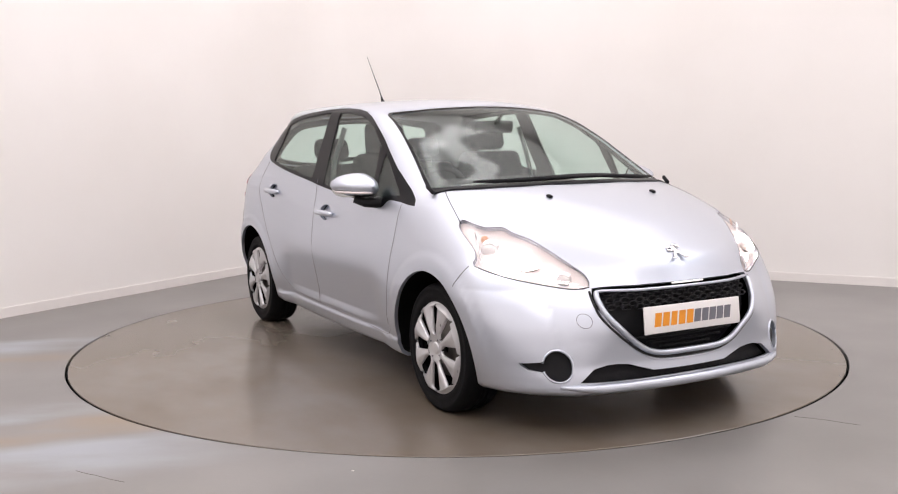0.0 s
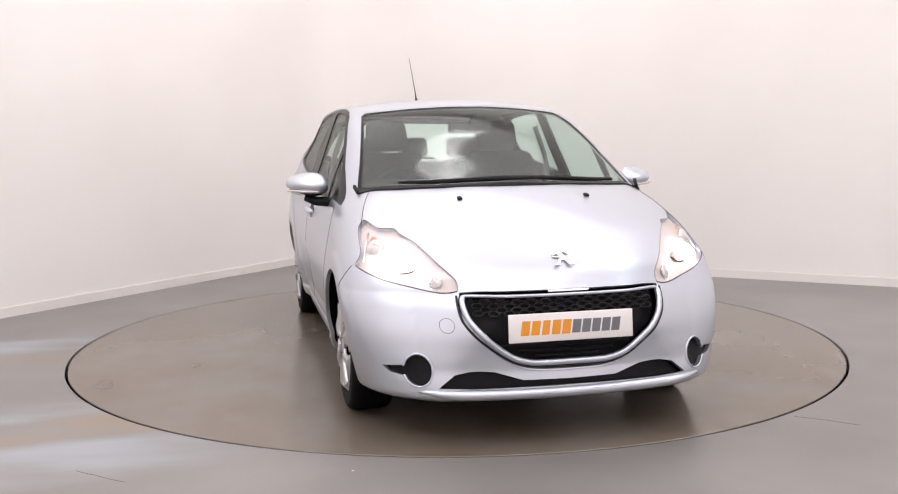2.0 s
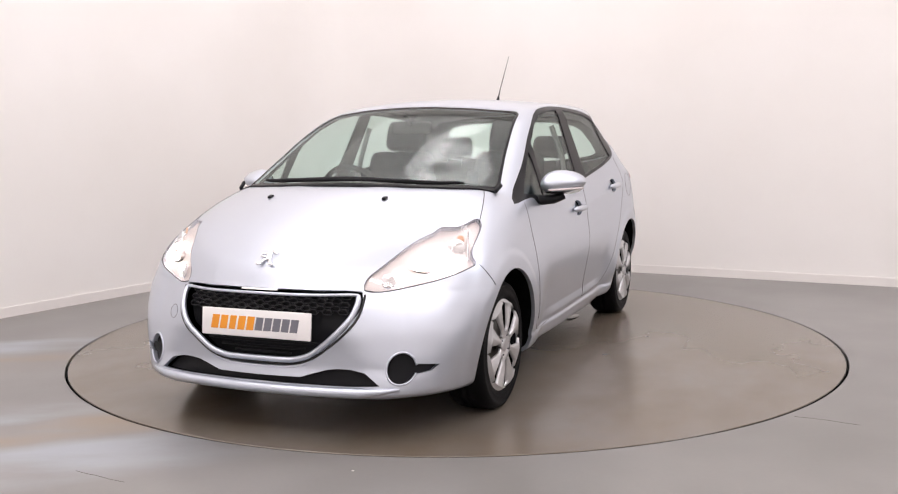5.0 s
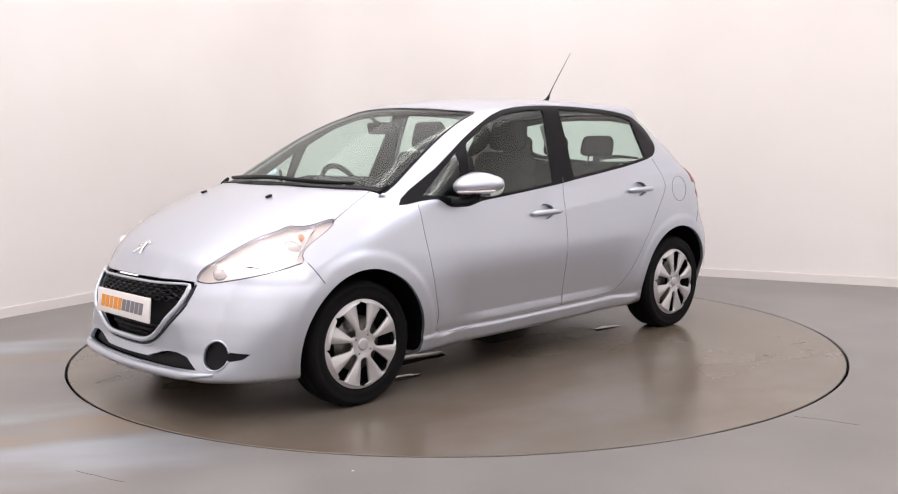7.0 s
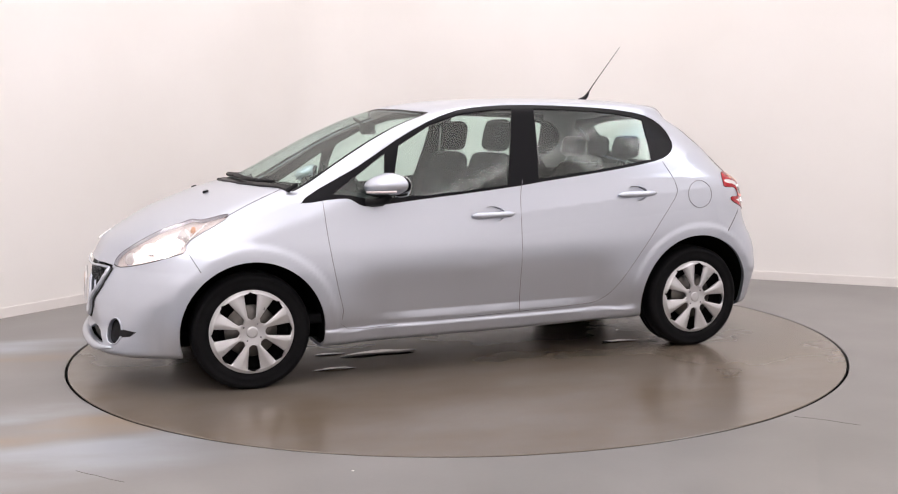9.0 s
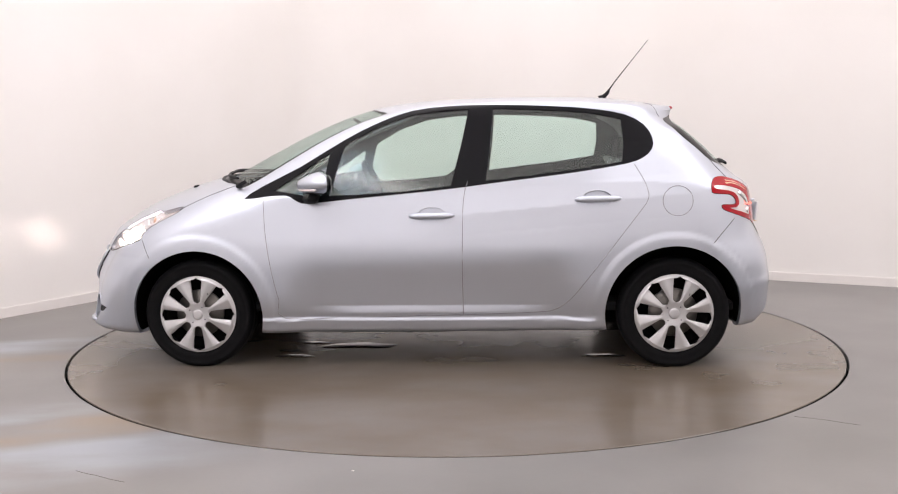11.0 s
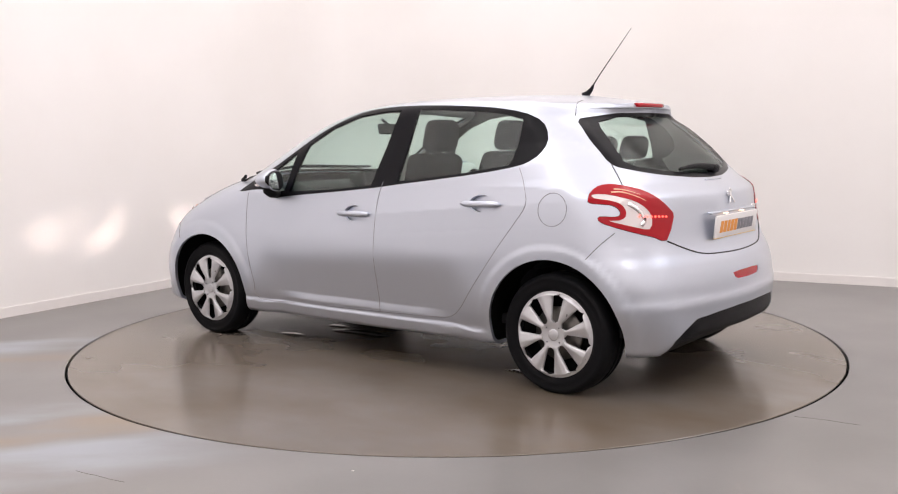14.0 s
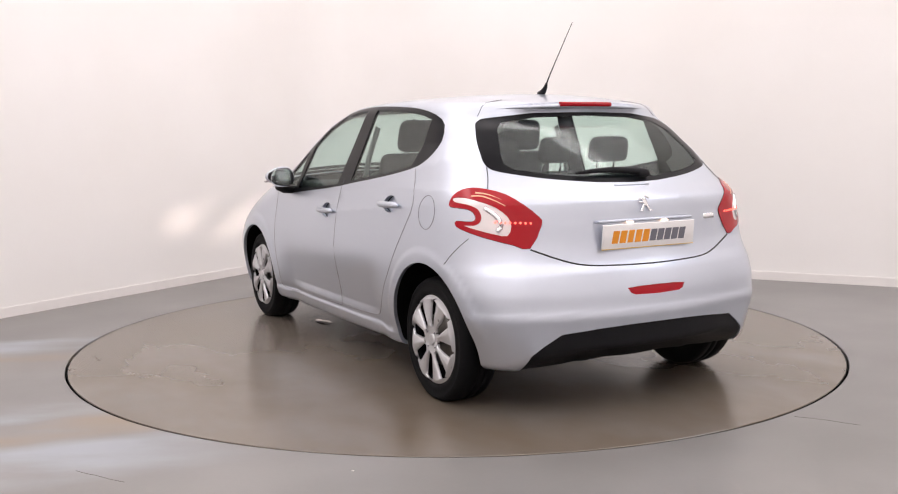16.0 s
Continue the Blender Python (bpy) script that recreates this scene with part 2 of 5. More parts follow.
def floor_paint(name, low, high, rough, streaks):
    """Worn sealed concrete; streaks: pale blue and ochre bands by one side of the room."""
    m = shader(name, low, rough)
    nt = m.node_tree
    b = nt.nodes["Principled BSDF"]
    co = nt.nodes.new("ShaderNodeTexCoord")

    def noise_of(scale, detail, stretch=(1, 1, 1), turn=0.0):
        mp = nt.nodes.new("ShaderNodeMapping")
        mp.inputs["Scale"].default_value, mp.inputs["Rotation"].default_value = stretch, (0, 0, turn)
        mp.inputs["Location"].default_value = (3.1, 1.7, 0.37)
        n = nt.nodes.new("ShaderNodeTexNoise")
        n.inputs["Scale"].default_value, n.inputs["Detail"].default_value = scale, detail
        nt.links.new(co.outputs["Object"], mp.inputs["Vector"])
        nt.links.new(mp.outputs[0], n.inputs["Vector"])
        return n.outputs["Fac"]

    def ramp_of(fac, a, ca, z, cz):
        r = nt.nodes.new("ShaderNodeValToRGB")
        r.color_ramp.elements[0].position, r.color_ramp.elements[0].color = a, (*ca, 1)
        r.color_ramp.elements[1].position, r.color_ramp.elements[1].color = z, (*cz, 1)
        nt.links.new(fac, r.inputs["Fac"])
        return r.outputs["Color"]

    def mixed(fac, a, z):
        x = nt.nodes.new("ShaderNodeMix")
        x.data_type = "RGBA"
        nt.links.new(fac, x.inputs["Factor"])
        for value, slot in ((a, "A"), (z, "B")):
            if isinstance(value, tuple):
                x.inputs[slot].default_value = (*value, 1)
            else:
                nt.links.new(value, x.inputs[slot])
        return x.outputs["Result"]

    colour = ramp_of(noise_of(1.1, 3), 0.3, low, 0.7, high)
    fine = ramp_of(noise_of(48, 3), 0.25, (0.985, 0.985, 0.985), 0.75, (1.015, 1.015, 1.015))
    mul = nt.nodes.new("ShaderNodeMix")
    mul.data_type, mul.blend_type = "RGBA", "MULTIPLY"
    mul.inputs["Factor"].default_value = 1
    nt.links.new(colour, mul.inputs["A"])
    nt.links.new(fine, mul.inputs["B"])
    colour = mul.outputs["Result"]
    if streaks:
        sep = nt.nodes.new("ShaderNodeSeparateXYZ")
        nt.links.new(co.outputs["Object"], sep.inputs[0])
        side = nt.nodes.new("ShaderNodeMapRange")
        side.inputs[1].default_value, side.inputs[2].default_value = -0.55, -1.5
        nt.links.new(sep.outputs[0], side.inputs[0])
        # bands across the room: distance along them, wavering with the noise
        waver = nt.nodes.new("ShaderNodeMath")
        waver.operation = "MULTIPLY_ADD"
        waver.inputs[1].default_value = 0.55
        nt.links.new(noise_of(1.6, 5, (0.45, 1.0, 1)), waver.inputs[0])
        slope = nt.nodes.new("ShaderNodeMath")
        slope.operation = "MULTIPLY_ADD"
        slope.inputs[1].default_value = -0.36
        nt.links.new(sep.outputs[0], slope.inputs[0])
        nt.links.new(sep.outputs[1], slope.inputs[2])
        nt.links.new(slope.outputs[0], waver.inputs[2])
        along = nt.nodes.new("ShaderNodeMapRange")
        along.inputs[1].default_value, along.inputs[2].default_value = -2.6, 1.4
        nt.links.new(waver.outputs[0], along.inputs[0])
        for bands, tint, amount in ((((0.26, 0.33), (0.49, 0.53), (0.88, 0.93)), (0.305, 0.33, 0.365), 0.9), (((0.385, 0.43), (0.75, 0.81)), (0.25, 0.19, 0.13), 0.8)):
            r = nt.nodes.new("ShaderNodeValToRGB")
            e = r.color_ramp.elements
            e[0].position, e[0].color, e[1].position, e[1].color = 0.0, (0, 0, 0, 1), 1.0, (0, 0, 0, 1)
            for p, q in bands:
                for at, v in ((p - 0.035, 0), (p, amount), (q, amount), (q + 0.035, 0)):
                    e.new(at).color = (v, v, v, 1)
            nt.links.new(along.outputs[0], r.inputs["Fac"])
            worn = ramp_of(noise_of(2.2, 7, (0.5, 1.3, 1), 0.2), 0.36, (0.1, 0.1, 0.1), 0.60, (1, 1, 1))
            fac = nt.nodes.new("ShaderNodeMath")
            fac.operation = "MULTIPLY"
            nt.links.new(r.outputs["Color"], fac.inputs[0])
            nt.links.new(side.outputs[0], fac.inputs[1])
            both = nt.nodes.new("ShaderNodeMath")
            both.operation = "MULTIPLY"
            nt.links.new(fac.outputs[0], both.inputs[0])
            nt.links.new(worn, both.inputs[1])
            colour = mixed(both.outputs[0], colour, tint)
    else:
        # damp brown stains
        colour = mixed(ramp_of(noise_of(1.3, 3, (1, 1.5, 1), 0.5), 0.34, (0, 0, 0), 0.76, (0.9, 0.9, 0.9)), colour, (0.125, 0.095, 0.065))
    nt.links.new(colour, b.inputs["Base Color"])
    rr = nt.nodes.new("ShaderNodeMapRange")
    rr.inputs[3].default_value, rr.inputs[4].default_value = rough - 0.008, rough + 0.008
    nt.links.new(noise_of(3, 1), rr.inputs[0])
    nt.links.new(rr.outputs[0], b.inputs["Roughness"])
    return m


WALL = wall_paint()
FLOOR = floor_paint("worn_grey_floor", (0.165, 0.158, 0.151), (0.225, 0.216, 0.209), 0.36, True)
DISC = floor_paint("worn_turntable_top", (0.160, 0.138, 0.118), (0.185, 0.162, 0.139), 0.225, False)
SKIRTING = shader("white_skirting", (0.80, 0.77, 0.75), 0.45, grain=(6, 0.03))

CORNER, ALONG, DOWN = Vector((-1.15, 4.12)), Vector((0.888, -0.459)), Vector((-0.519, -0.855))
FAR_R, FAR_L = CORNER + 10.5 * ALONG, CORNER + 10.5 * DOWN
FAR_B = FAR_R + 10.5 * DOWN
HEIGHT = 4.6
BEND_R, BEND_L = CORNER + 0.6 * ALONG, CORNER + 0.6 * DOWN
RING = 2.232
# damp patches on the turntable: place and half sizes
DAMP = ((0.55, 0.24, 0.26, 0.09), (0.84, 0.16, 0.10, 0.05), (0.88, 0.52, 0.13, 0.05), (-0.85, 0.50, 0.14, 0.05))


def prism(points, z0, z1):
    bm = bmesh.new()
    a = [bm.verts.new((x, y, z0)) for x, y in points]
    b = [bm.verts.new((x, y, z1)) for x, y in points]
    bm.faces.new(a)
    bm.faces.new(b)
    for i in range(len(points)):
        j = (i + 1) % len(points)
        bm.faces.new((a[i], a[j], b[j], b[i]))
    bmesh.ops.recalc_face_normals(bm, faces=bm.faces)
    return bm


def strip_along(p, q, thick, z0, z1):
    n = Vector((-(q - p).y, (q - p).x)).normalized() * thick
    return prism([p, q, q + n, p + n], z0, z1)


def bend(thick, z0, z1, n=40):
    """Rounded inner corner between the two long walls."""
    pts = [(1 - t) ** 2 * BEND_R + 2 * t * (1 - t) * CORNER + t * t * BEND_L for t in [i / n for i in range(n + 1)]]
    out = []
    for i, p in enumerate(pts):
        d = (pts[min(i + 1, n)] - pts[max(i - 1, 0)]).normalized()
        out.append(p + Vector((-d.y, d.x)) * thick)
    return prism(pts + out[::-1], z0, z1)


def room():
    ob = part("wall_corner", bend(-0.15, -0.2, HEIGHT), WALL, None, smooth=False)
    tagged(ob, "rounded white painted corner of the studio walls", "wall", kind="structure")
    ob = part("baseboard", bend(0.014, 0.0, 0.072), SKIRTING, None, smooth=False)
    tagged(ob, "low white painted skirting board along the wall", "baseboard", kind="structure")
    # south and east walls are unseen, added to bounce light onto the car
    for name, p, q in (("wall_north", FAR_R, BEND_R), ("wall_west", BEND_L, FAR_L), ("unseen_wall_south", FAR_L, FAR_B), ("unseen_wall_east", FAR_B, FAR_R)):
        ob = part(name, strip_along(p, q, -0.15, -0.2, HEIGHT), WALL, None, smooth=False)
        tagged(ob, "plain white painted studio wall", "wall", kind="structure")
        bm = strip_along(p, q, 0.014, 0.0, 0.072)
        bmesh.ops.bevel(bm, geom=[e for e in bm.edges if min(v.co.z for v in e.verts) > 0.05], offset=0.004, segments=2, affect="EDGES")
        ob = part("baseboard", bm, SKIRTING, None, smooth=False)
        tagged(ob, "low white painted skirting board along the wall", "baseboard", kind="structure")
    ob = part("ceiling", prism([CORNER, FAR_R, FAR_B, FAR_L], HEIGHT, HEIGHT + 0.15), WALL, None, smooth=False)
    tagged(ob, "white studio ceiling", "ceiling", kind="structure")
    # floor with a round opening for the turntable
    bm = bmesh.new()
    n = 192
    outline = [CORNER, FAR_R, FAR_B, FAR_L]

    def reach(a):
        d = Vector((math.cos(a), math.sin(a)))
        best = 1e9
        for i in range(4):
            p, e = outline[i], outline[(i + 1) % 4] - outline[i]
            den = d.x * e.y - d.y * e.x
            if abs(den) > 1e-9:
                s = (p.x * e.y - p.y * e.x) / den
                u = (p.x * d.y - p.y * d.x) / den
                if s > 0 and -1e-6 <= u <= 1 + 1e-6:
                    best = min(best, s)
        return d * best
    angles = sorted([2 * math.pi * i / n for i in range(n)] + [math.atan2(p.y, p.x) % (2 * math.pi) for p in outline])
    r = RING + 0.005
    loops = [[bm.verts.new((r * math.cos(a), r * math.sin(a), -0.06)) for a in angles],
             [bm.verts.new((r * math.cos(a), r * math.sin(a), -0.002)) for a in angles],
             [bm.verts.new(((r + 0.003) * math.cos(a), (r + 0.003) * math.sin(a), 0.0)) for a in angles],
             [bm.verts.new((*reach(a), 0.0)) for a in angles]]
    for a, b in zip(loops, loops[1:]):
        for i in range(len(angles)):
            j = (i + 1) % len(angles)
            bm.faces.new((a[i], b[i], b[j], a[j]))
    bmesh.ops.recalc_face_normals(bm, faces=bm.faces)
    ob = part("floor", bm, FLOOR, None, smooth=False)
    tagged(ob, "worn grey sealed studio floor with pale blue and ochre streaks", "floor", kind="structure")
    ob = part("turntable_pit", prism([(2.6 * math.cos(i * math.pi / 24), 2.6 * math.sin(i * math.pi / 24)) for i in range(48)], -0.2, -0.06), DARK, None, smooth=False)
    tagged(ob, "dark pit under the turntable", "floor", kind="structure")


def turntable():
    bm = bmesh.new()
    n = 192
    rows = [[bm.verts.new((r * math.cos(2 * math.pi * i / n), r * math.sin(2 * math.pi * i / n), z)) for i in range(n)]
            for r, z in ((RING - 0.009, -0.055), (RING - 0.009, -0.003), (RING - 0.012, 0.0), (1.2, 0.0), (0.3, 0.0))]
    for a, b in zip(rows, rows[1:]):
        for i in range(n):
            bm.faces.new((a[i], a[(i + 1) % n], b[(i + 1) % n], b[i]))
    bm.faces.new(rows[-1])
    bm.faces.new(rows[0])
    bmesh.ops.recalc_face_normals(bm, faces=bm.faces)
    ob = part("turntable", bm, DISC, None, smooth=False)
    # dark band added inside the dark gap round the edge
    bm = bmesh.new()
    band = [[bm.verts.new((r * math.cos(2 * math.pi * i / n), r * math.sin(2 * math.pi * i / n), z)) for i in range(n)]
            for r, z in ((RING - 0.0085, -0.05), (RING - 0.0040, -0.05), (RING - 0.0040, -0.006), (RING - 0.0085, -0.005))]
    for a, b in zip(band, band[1:] + band[:1]):
        for i in range(n):
            bm.faces.new((a[i], a[(i + 1) % n], b[(i + 1) % n], b[i]))
    bmesh.ops.recalc_face_normals(bm, faces=bm.faces)
    part("edge_gap_band", bm, DARK, ob, "dark band added in the edge gap")
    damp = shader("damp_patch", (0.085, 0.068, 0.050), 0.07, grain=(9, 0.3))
    dice = random.Random(5)
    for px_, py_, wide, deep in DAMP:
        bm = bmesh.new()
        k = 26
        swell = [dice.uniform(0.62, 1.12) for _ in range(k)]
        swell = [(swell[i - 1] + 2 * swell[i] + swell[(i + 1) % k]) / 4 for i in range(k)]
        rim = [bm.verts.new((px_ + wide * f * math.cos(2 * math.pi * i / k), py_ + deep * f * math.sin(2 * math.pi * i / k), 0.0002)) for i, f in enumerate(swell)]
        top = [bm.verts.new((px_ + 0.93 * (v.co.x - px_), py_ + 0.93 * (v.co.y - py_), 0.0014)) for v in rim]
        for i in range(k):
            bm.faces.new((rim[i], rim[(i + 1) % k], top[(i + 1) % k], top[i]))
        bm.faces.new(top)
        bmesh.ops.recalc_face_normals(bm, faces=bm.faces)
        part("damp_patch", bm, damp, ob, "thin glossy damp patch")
    return tagged(ob, "round brown-grey motorised turntable flush with the floor", "turntable")


def floor_marks():
    dark = shader("dirt_in_cracks", (0.115, 0.105, 0.097), 0.8)
    for pts in ([(1.469, -1.745), (1.53, -1.772), (1.585, -1.800), (1.64, -1.842), (1.70, -1.878)], [(-1.429, -2.346), (-1.38, -2.378), (-1.334, -2.398), (-1.27, -2.44), (-1.203, -2.473)]):
        bm = bmesh.new()
        n = len(pts)
        rows = []
        for i, (x, y) in enumerate(pts):
            w = 0.0022 * (0.4 + 0.6 * math.sin(math.pi * i / (n - 1)))
            rows.append([bm.verts.new((x, y - w, 0.0)), bm.verts.new((x, y, 0.0012)), bm.verts.new((x, y + w, 0.0))])
        for a, b in zip(rows, rows[1:]):
            for k in range(2):
                bm.faces.new((a[k], b[k], b[k + 1], a[k + 1]))
        bmesh.ops.recalc_face_normals(bm, faces=bm.faces)
        tagged(part("floor_crack", bm, dark, None, smooth=False), "fine dark hairline crack in the grey floor", "floor", kind="structure")
    bm = bmesh.new()
    bmesh.ops.create_icosphere(bm, subdivisions=1, radius=0.006, matrix=Matrix.Translation((-0.387, -2.377, 0.001)) @ Matrix.Diagonal((1, 1, 0.3, 1)))
    tagged(part("paint_chip", bm, SKIRTING, None), "tiny white chip lying on the grey floor", "debris")


room()
floor_marks()
table = turntable()


# ---------------------------------------------------------------- the car: cutting the skin into panels
SIDE, FRONT, REAR, ABOVE = Vector((0, 1, 0)), Vector((1, 0, 0)), Vector((-1, 0, 0)), Vector((0, 0, 1))
LAMP_F, LAMP_R = Vector((0.70, 0.714, 0)).normalized(), Vector((-0.70, 0.714, 0)).normalized()
UP = Vector((0, 0, 1))


def axes(way):
    if way is ABOVE:
        return Vector((1, 0, 0)), Vector((0, 1, 0))
    return UP.cross(way).normalized(), UP


def lift(points, way):
    """Outline points as places: (x, z) for the side, (y, z) for front and rear, (x, y) from above, whole places for the lamps."""
    if way is SIDE:
        return [Vector((x, 0, z)) for x, z in points]
    if way is FRONT or way is REAR:
        return [Vector((0, y, z)) for y, z in points]
    if way is ABOVE:
        return [Vector((x, y, 0)) for x, y in points]
    return [Vector(p) for p in points]


def on_skin(points, way):
    o = []
    for p in lift(points, way):
        if way is SIDE:
            o.append((p.x, 0, p.z))
        elif way is FRONT:
            o.append((1.0, p.y, p.z))
        elif way is REAR:
            o.append((-0.9, p.y, p.z))
        elif way is ABOVE:
            o.append((p.x, p.y, 0.62))
        else:
            o.append(tuple(p - way * 0.4))
    d = np.tile(np.array(way), (len(o), 1))
    return [Vector(p) for p in cast(np.array(o, float), d, 1.4)]


def rounded(points, closed=True, per=4):
    """The same outline with its corners softened."""
    n, out = len(points), []
    pts = [np.array(p, float) for p in points]
    for i in range(n if closed else n - 1):
        a, b, c, d = (pts[(i + k) % n] if closed else pts[min(max(i + k, 0), n - 1)] for k in (-1, 0, 1, 2))
        for s in range(per):
            t = s / per
            out.append(tuple(0.5 * (2 * b + (c - a) * t + (2 * a - 5 * b + 4 * c - d) * t * t + (3 * b - a - 3 * c + d) * t ** 3)))
    if not closed:
        out.append(tuple(pts[-1]))
    return out


def ring_of(cx, cz, r, rz=None, n=48):
    return [(cx + r * math.cos(2 * math.pi * i / n), cz + (rz or r) * math.sin(2 * math.pi * i / n)) for i in range(n)]


def within(u, v, poly):
    ok, j = False, len(poly) - 1
    for i in range(len(poly)):
        (xi, yi), (xj, yj) = poly[i], poly[j]
        if (yi > v) != (yj > v) and u < (xj - xi) * (v - yi) / (yj - yi) + xi:
            ok = not ok
        j = i
    return ok


TAGS = ["body", "gone"]


def cut(bm, layer, tag, points, way, where=lambda c: True, facing=0.05):
    if tag not in TAGS:
        TAGS.append(tag)
    au, av = axes(way)
    poly = [(p.dot(au), p.dot(av)) for p in lift(points, way)]
    u0, u1 = min(p[0] for p in poly) - 0.05, max(p[0] for p in poly) + 0.05
    v0, v1 = min(p[1] for p in poly) - 0.05, max(p[1] for p in poly) + 0.05
    near = []
    for f in bm.faces:
        c = f.calc_center_median()
        if u0 < c.dot(au) < u1 and v0 < c.dot(av) < v1 and f.normal.dot(way) > facing and where(c):
            near.append(f)

    def extent(f):
        us, vs = [x.co.dot(au) for x in f.verts], [x.co.dot(av) for x in f.verts]
        return min(us), max(us), min(vs), max(vs)
    span = {f: extent(f) for f in near}
    for i in range(len(poly)):
        (pu, pv), (qu, qv) = poly[i], poly[(i + 1) % len(poly)]
        if abs(pu - qu) + abs(pv - qv) < 1e-6:
            continue
        lu, hu, lv, hv = min(pu, qu) - 1e-4, max(pu, qu) + 1e-4, min(pv, qv) - 1e-4, max(pv, qv) + 1e-4
        hit = [f for f in near if span[f][1] >= lu and span[f][0] <= hu and span[f][3] >= lv and span[f][2] <= hv]
        if not hit:
            continue
        geom = set(hit)
        for f in hit:
            geom.update(f.edges)
            geom.update(f.verts)
        no = au * (qv - pv) - av * (qu - pu)
        got = bmesh.ops.bisect_plane(bm, geom=list(geom), dist=1e-5, plane_co=au * pu + av * pv, plane_no=no.normalized())
        fresh = [f for f in got["geom"] if isinstance(f, bmesh.types.BMFace)]
        known = set(near)
        near = [f for f in near if f.is_valid] + [f for f in fresh if f not in known]
        for f in fresh:
            span[f] = extent(f)
    k = TAGS.index(tag)
    for f in near:
        c = f.calc_center_median()
        if within(c.dot(au), c.dot(av), poly):
            f[layer] = k


# outlines: the glasshouse and the doors from the side (x, z)
GLASSHOUSE = [(1.005, 0.906), (0.88, 0.918), (0.775, 0.923), (0.735, 0.905), (0.69, 0.882), (0.61, 0.884), (0.409, 0.904), (0.12, 0.930), (-0.148, 0.957),
              (-0.307, 0.978), (-0.739, 1.03), (-1.01, 1.073), (-1.105, 1.104), (-1.156, 1.150), (-1.163, 1.208), (-1.120, 1.281), (-1.02, 1.333),
              (-0.87, 1.361), (-0.715, 1.376), (-0.48, 1.388), (-0.251, 1.393), (-0.083, 1.388), (0.112, 1.366), (0.296, 1.302), (0.477, 1.211),
              (0.709, 1.072), (0.91, 0.972)]
QUARTER_PANE = [(0.845, 0.948), (0.72, 1.032), (0.60, 1.114), (0.55, 1.145), (0.580, 0.922), (0.66, 0.918), (0.76, 0.94)]
FRONT_PANE = [(0.540, 0.918), (0.505, 1.06), (0.468, 1.187), (0.30, 1.282), (0.12, 1.344), (-0.08, 1.367), (-0.195, 1.370), (-0.15, 1.16), (-0.100, 0.968), (0.2, 0.937)]
REAR_PANE = [(-0.285, 0.993), (-0.31, 1.18), (-0.325, 1.373), (-0.48, 1.368), (-0.715, 1.355), (-0.87, 1.338), (-1.0, 1.308), (-1.008, 1.18), (-0.995, 1.086), (-0.74, 1.046)]
FRONT_DOOR = [(0.898, 0.915), (0.893, 0.85), (0.885, 0.747), (0.868, 0.62), (0.845, 0.492), (0.818, 0.37), (0.79, 0.268), (0.4, 0.271), (-0.158, 0.283),
              (-0.162, 0.304), (-0.160, 0.5), (-0.162, 0.703), (-0.168, 0.895), (-0.19, 0.99), (-0.26, 1.41), (0.1, 1.41), (0.6, 1.2), (0.9, 1.0)]
REAR_DOOR = [(-0.162, 0.304), (-0.160, 0.5), (-0.162, 0.703), (-0.168, 0.895), (-0.19, 0.99), (-0.26, 1.41), (-1.0, 1.38), (-1.03, 1.2), (-1.058, 1.073), (-1.10, 1.0),
             (-1.127, 0.925), (-1.12, 0.885), (-1.097, 0.848), (-1.0, 0.722), (-0.914, 0.608), (-0.83, 0.498), (-0.746, 0.389), (-0.69, 0.335), (-0.637, 0.307), (-0.55, 0.296), (-0.158, 0.283)]
HEADLAMP = [(1.878, 0.428, 0.611), (1.848, 0.486, 0.603), (1.775, 0.583, 0.620), (1.685, 0.700, 0.650), (1.567, 0.786, 0.690), (1.555, 0.772, 0.720),
            (1.530, 0.765, 0.752), (1.470, 0.770, 0.790), (1.385, 0.765, 0.838), (1.370, 0.742, 0.864), (1.420, 0.721, 0.853), (1.488, 0.690, 0.836),
            (1.522, 0.626, 0.838), (1.564, 0.600, 0.818), (1.629, 0.558, 0.795), (1.710, 0.511, 0.752), (1.803, 0.456, 0.692), (1.850, 0.425, 0.655)]
TAIL_LAMP = [(-1.449, 0.815, 0.925), (-1.450, 0.798, 0.962), (-1.470, 0.765, 0.990), (-1.505, 0.727, 1.000), (-1.553, 0.685, 0.993), (-1.622, 0.631, 0.972),
             (-1.687, 0.584, 0.931), (-1.718, 0.525, 0.878), (-1.727, 0.513, 0.843), (-1.725, 0.574, 0.742), (-1.697, 0.641, 0.759), (-1.623, 0.740, 0.791),
             (-1.533, 0.803, 0.824), (-1.502, 0.814, 0.843), (-1.506, 0.810, 0.858), (-1.546, 0.789, 0.857), (-1.575, 0.769, 0.858), (-1.584, 0.759, 0.871),
             (-1.573, 0.762, 0.895), (-1.543, 0.778, 0.911), (-1.478, 0.808, 0.916)]
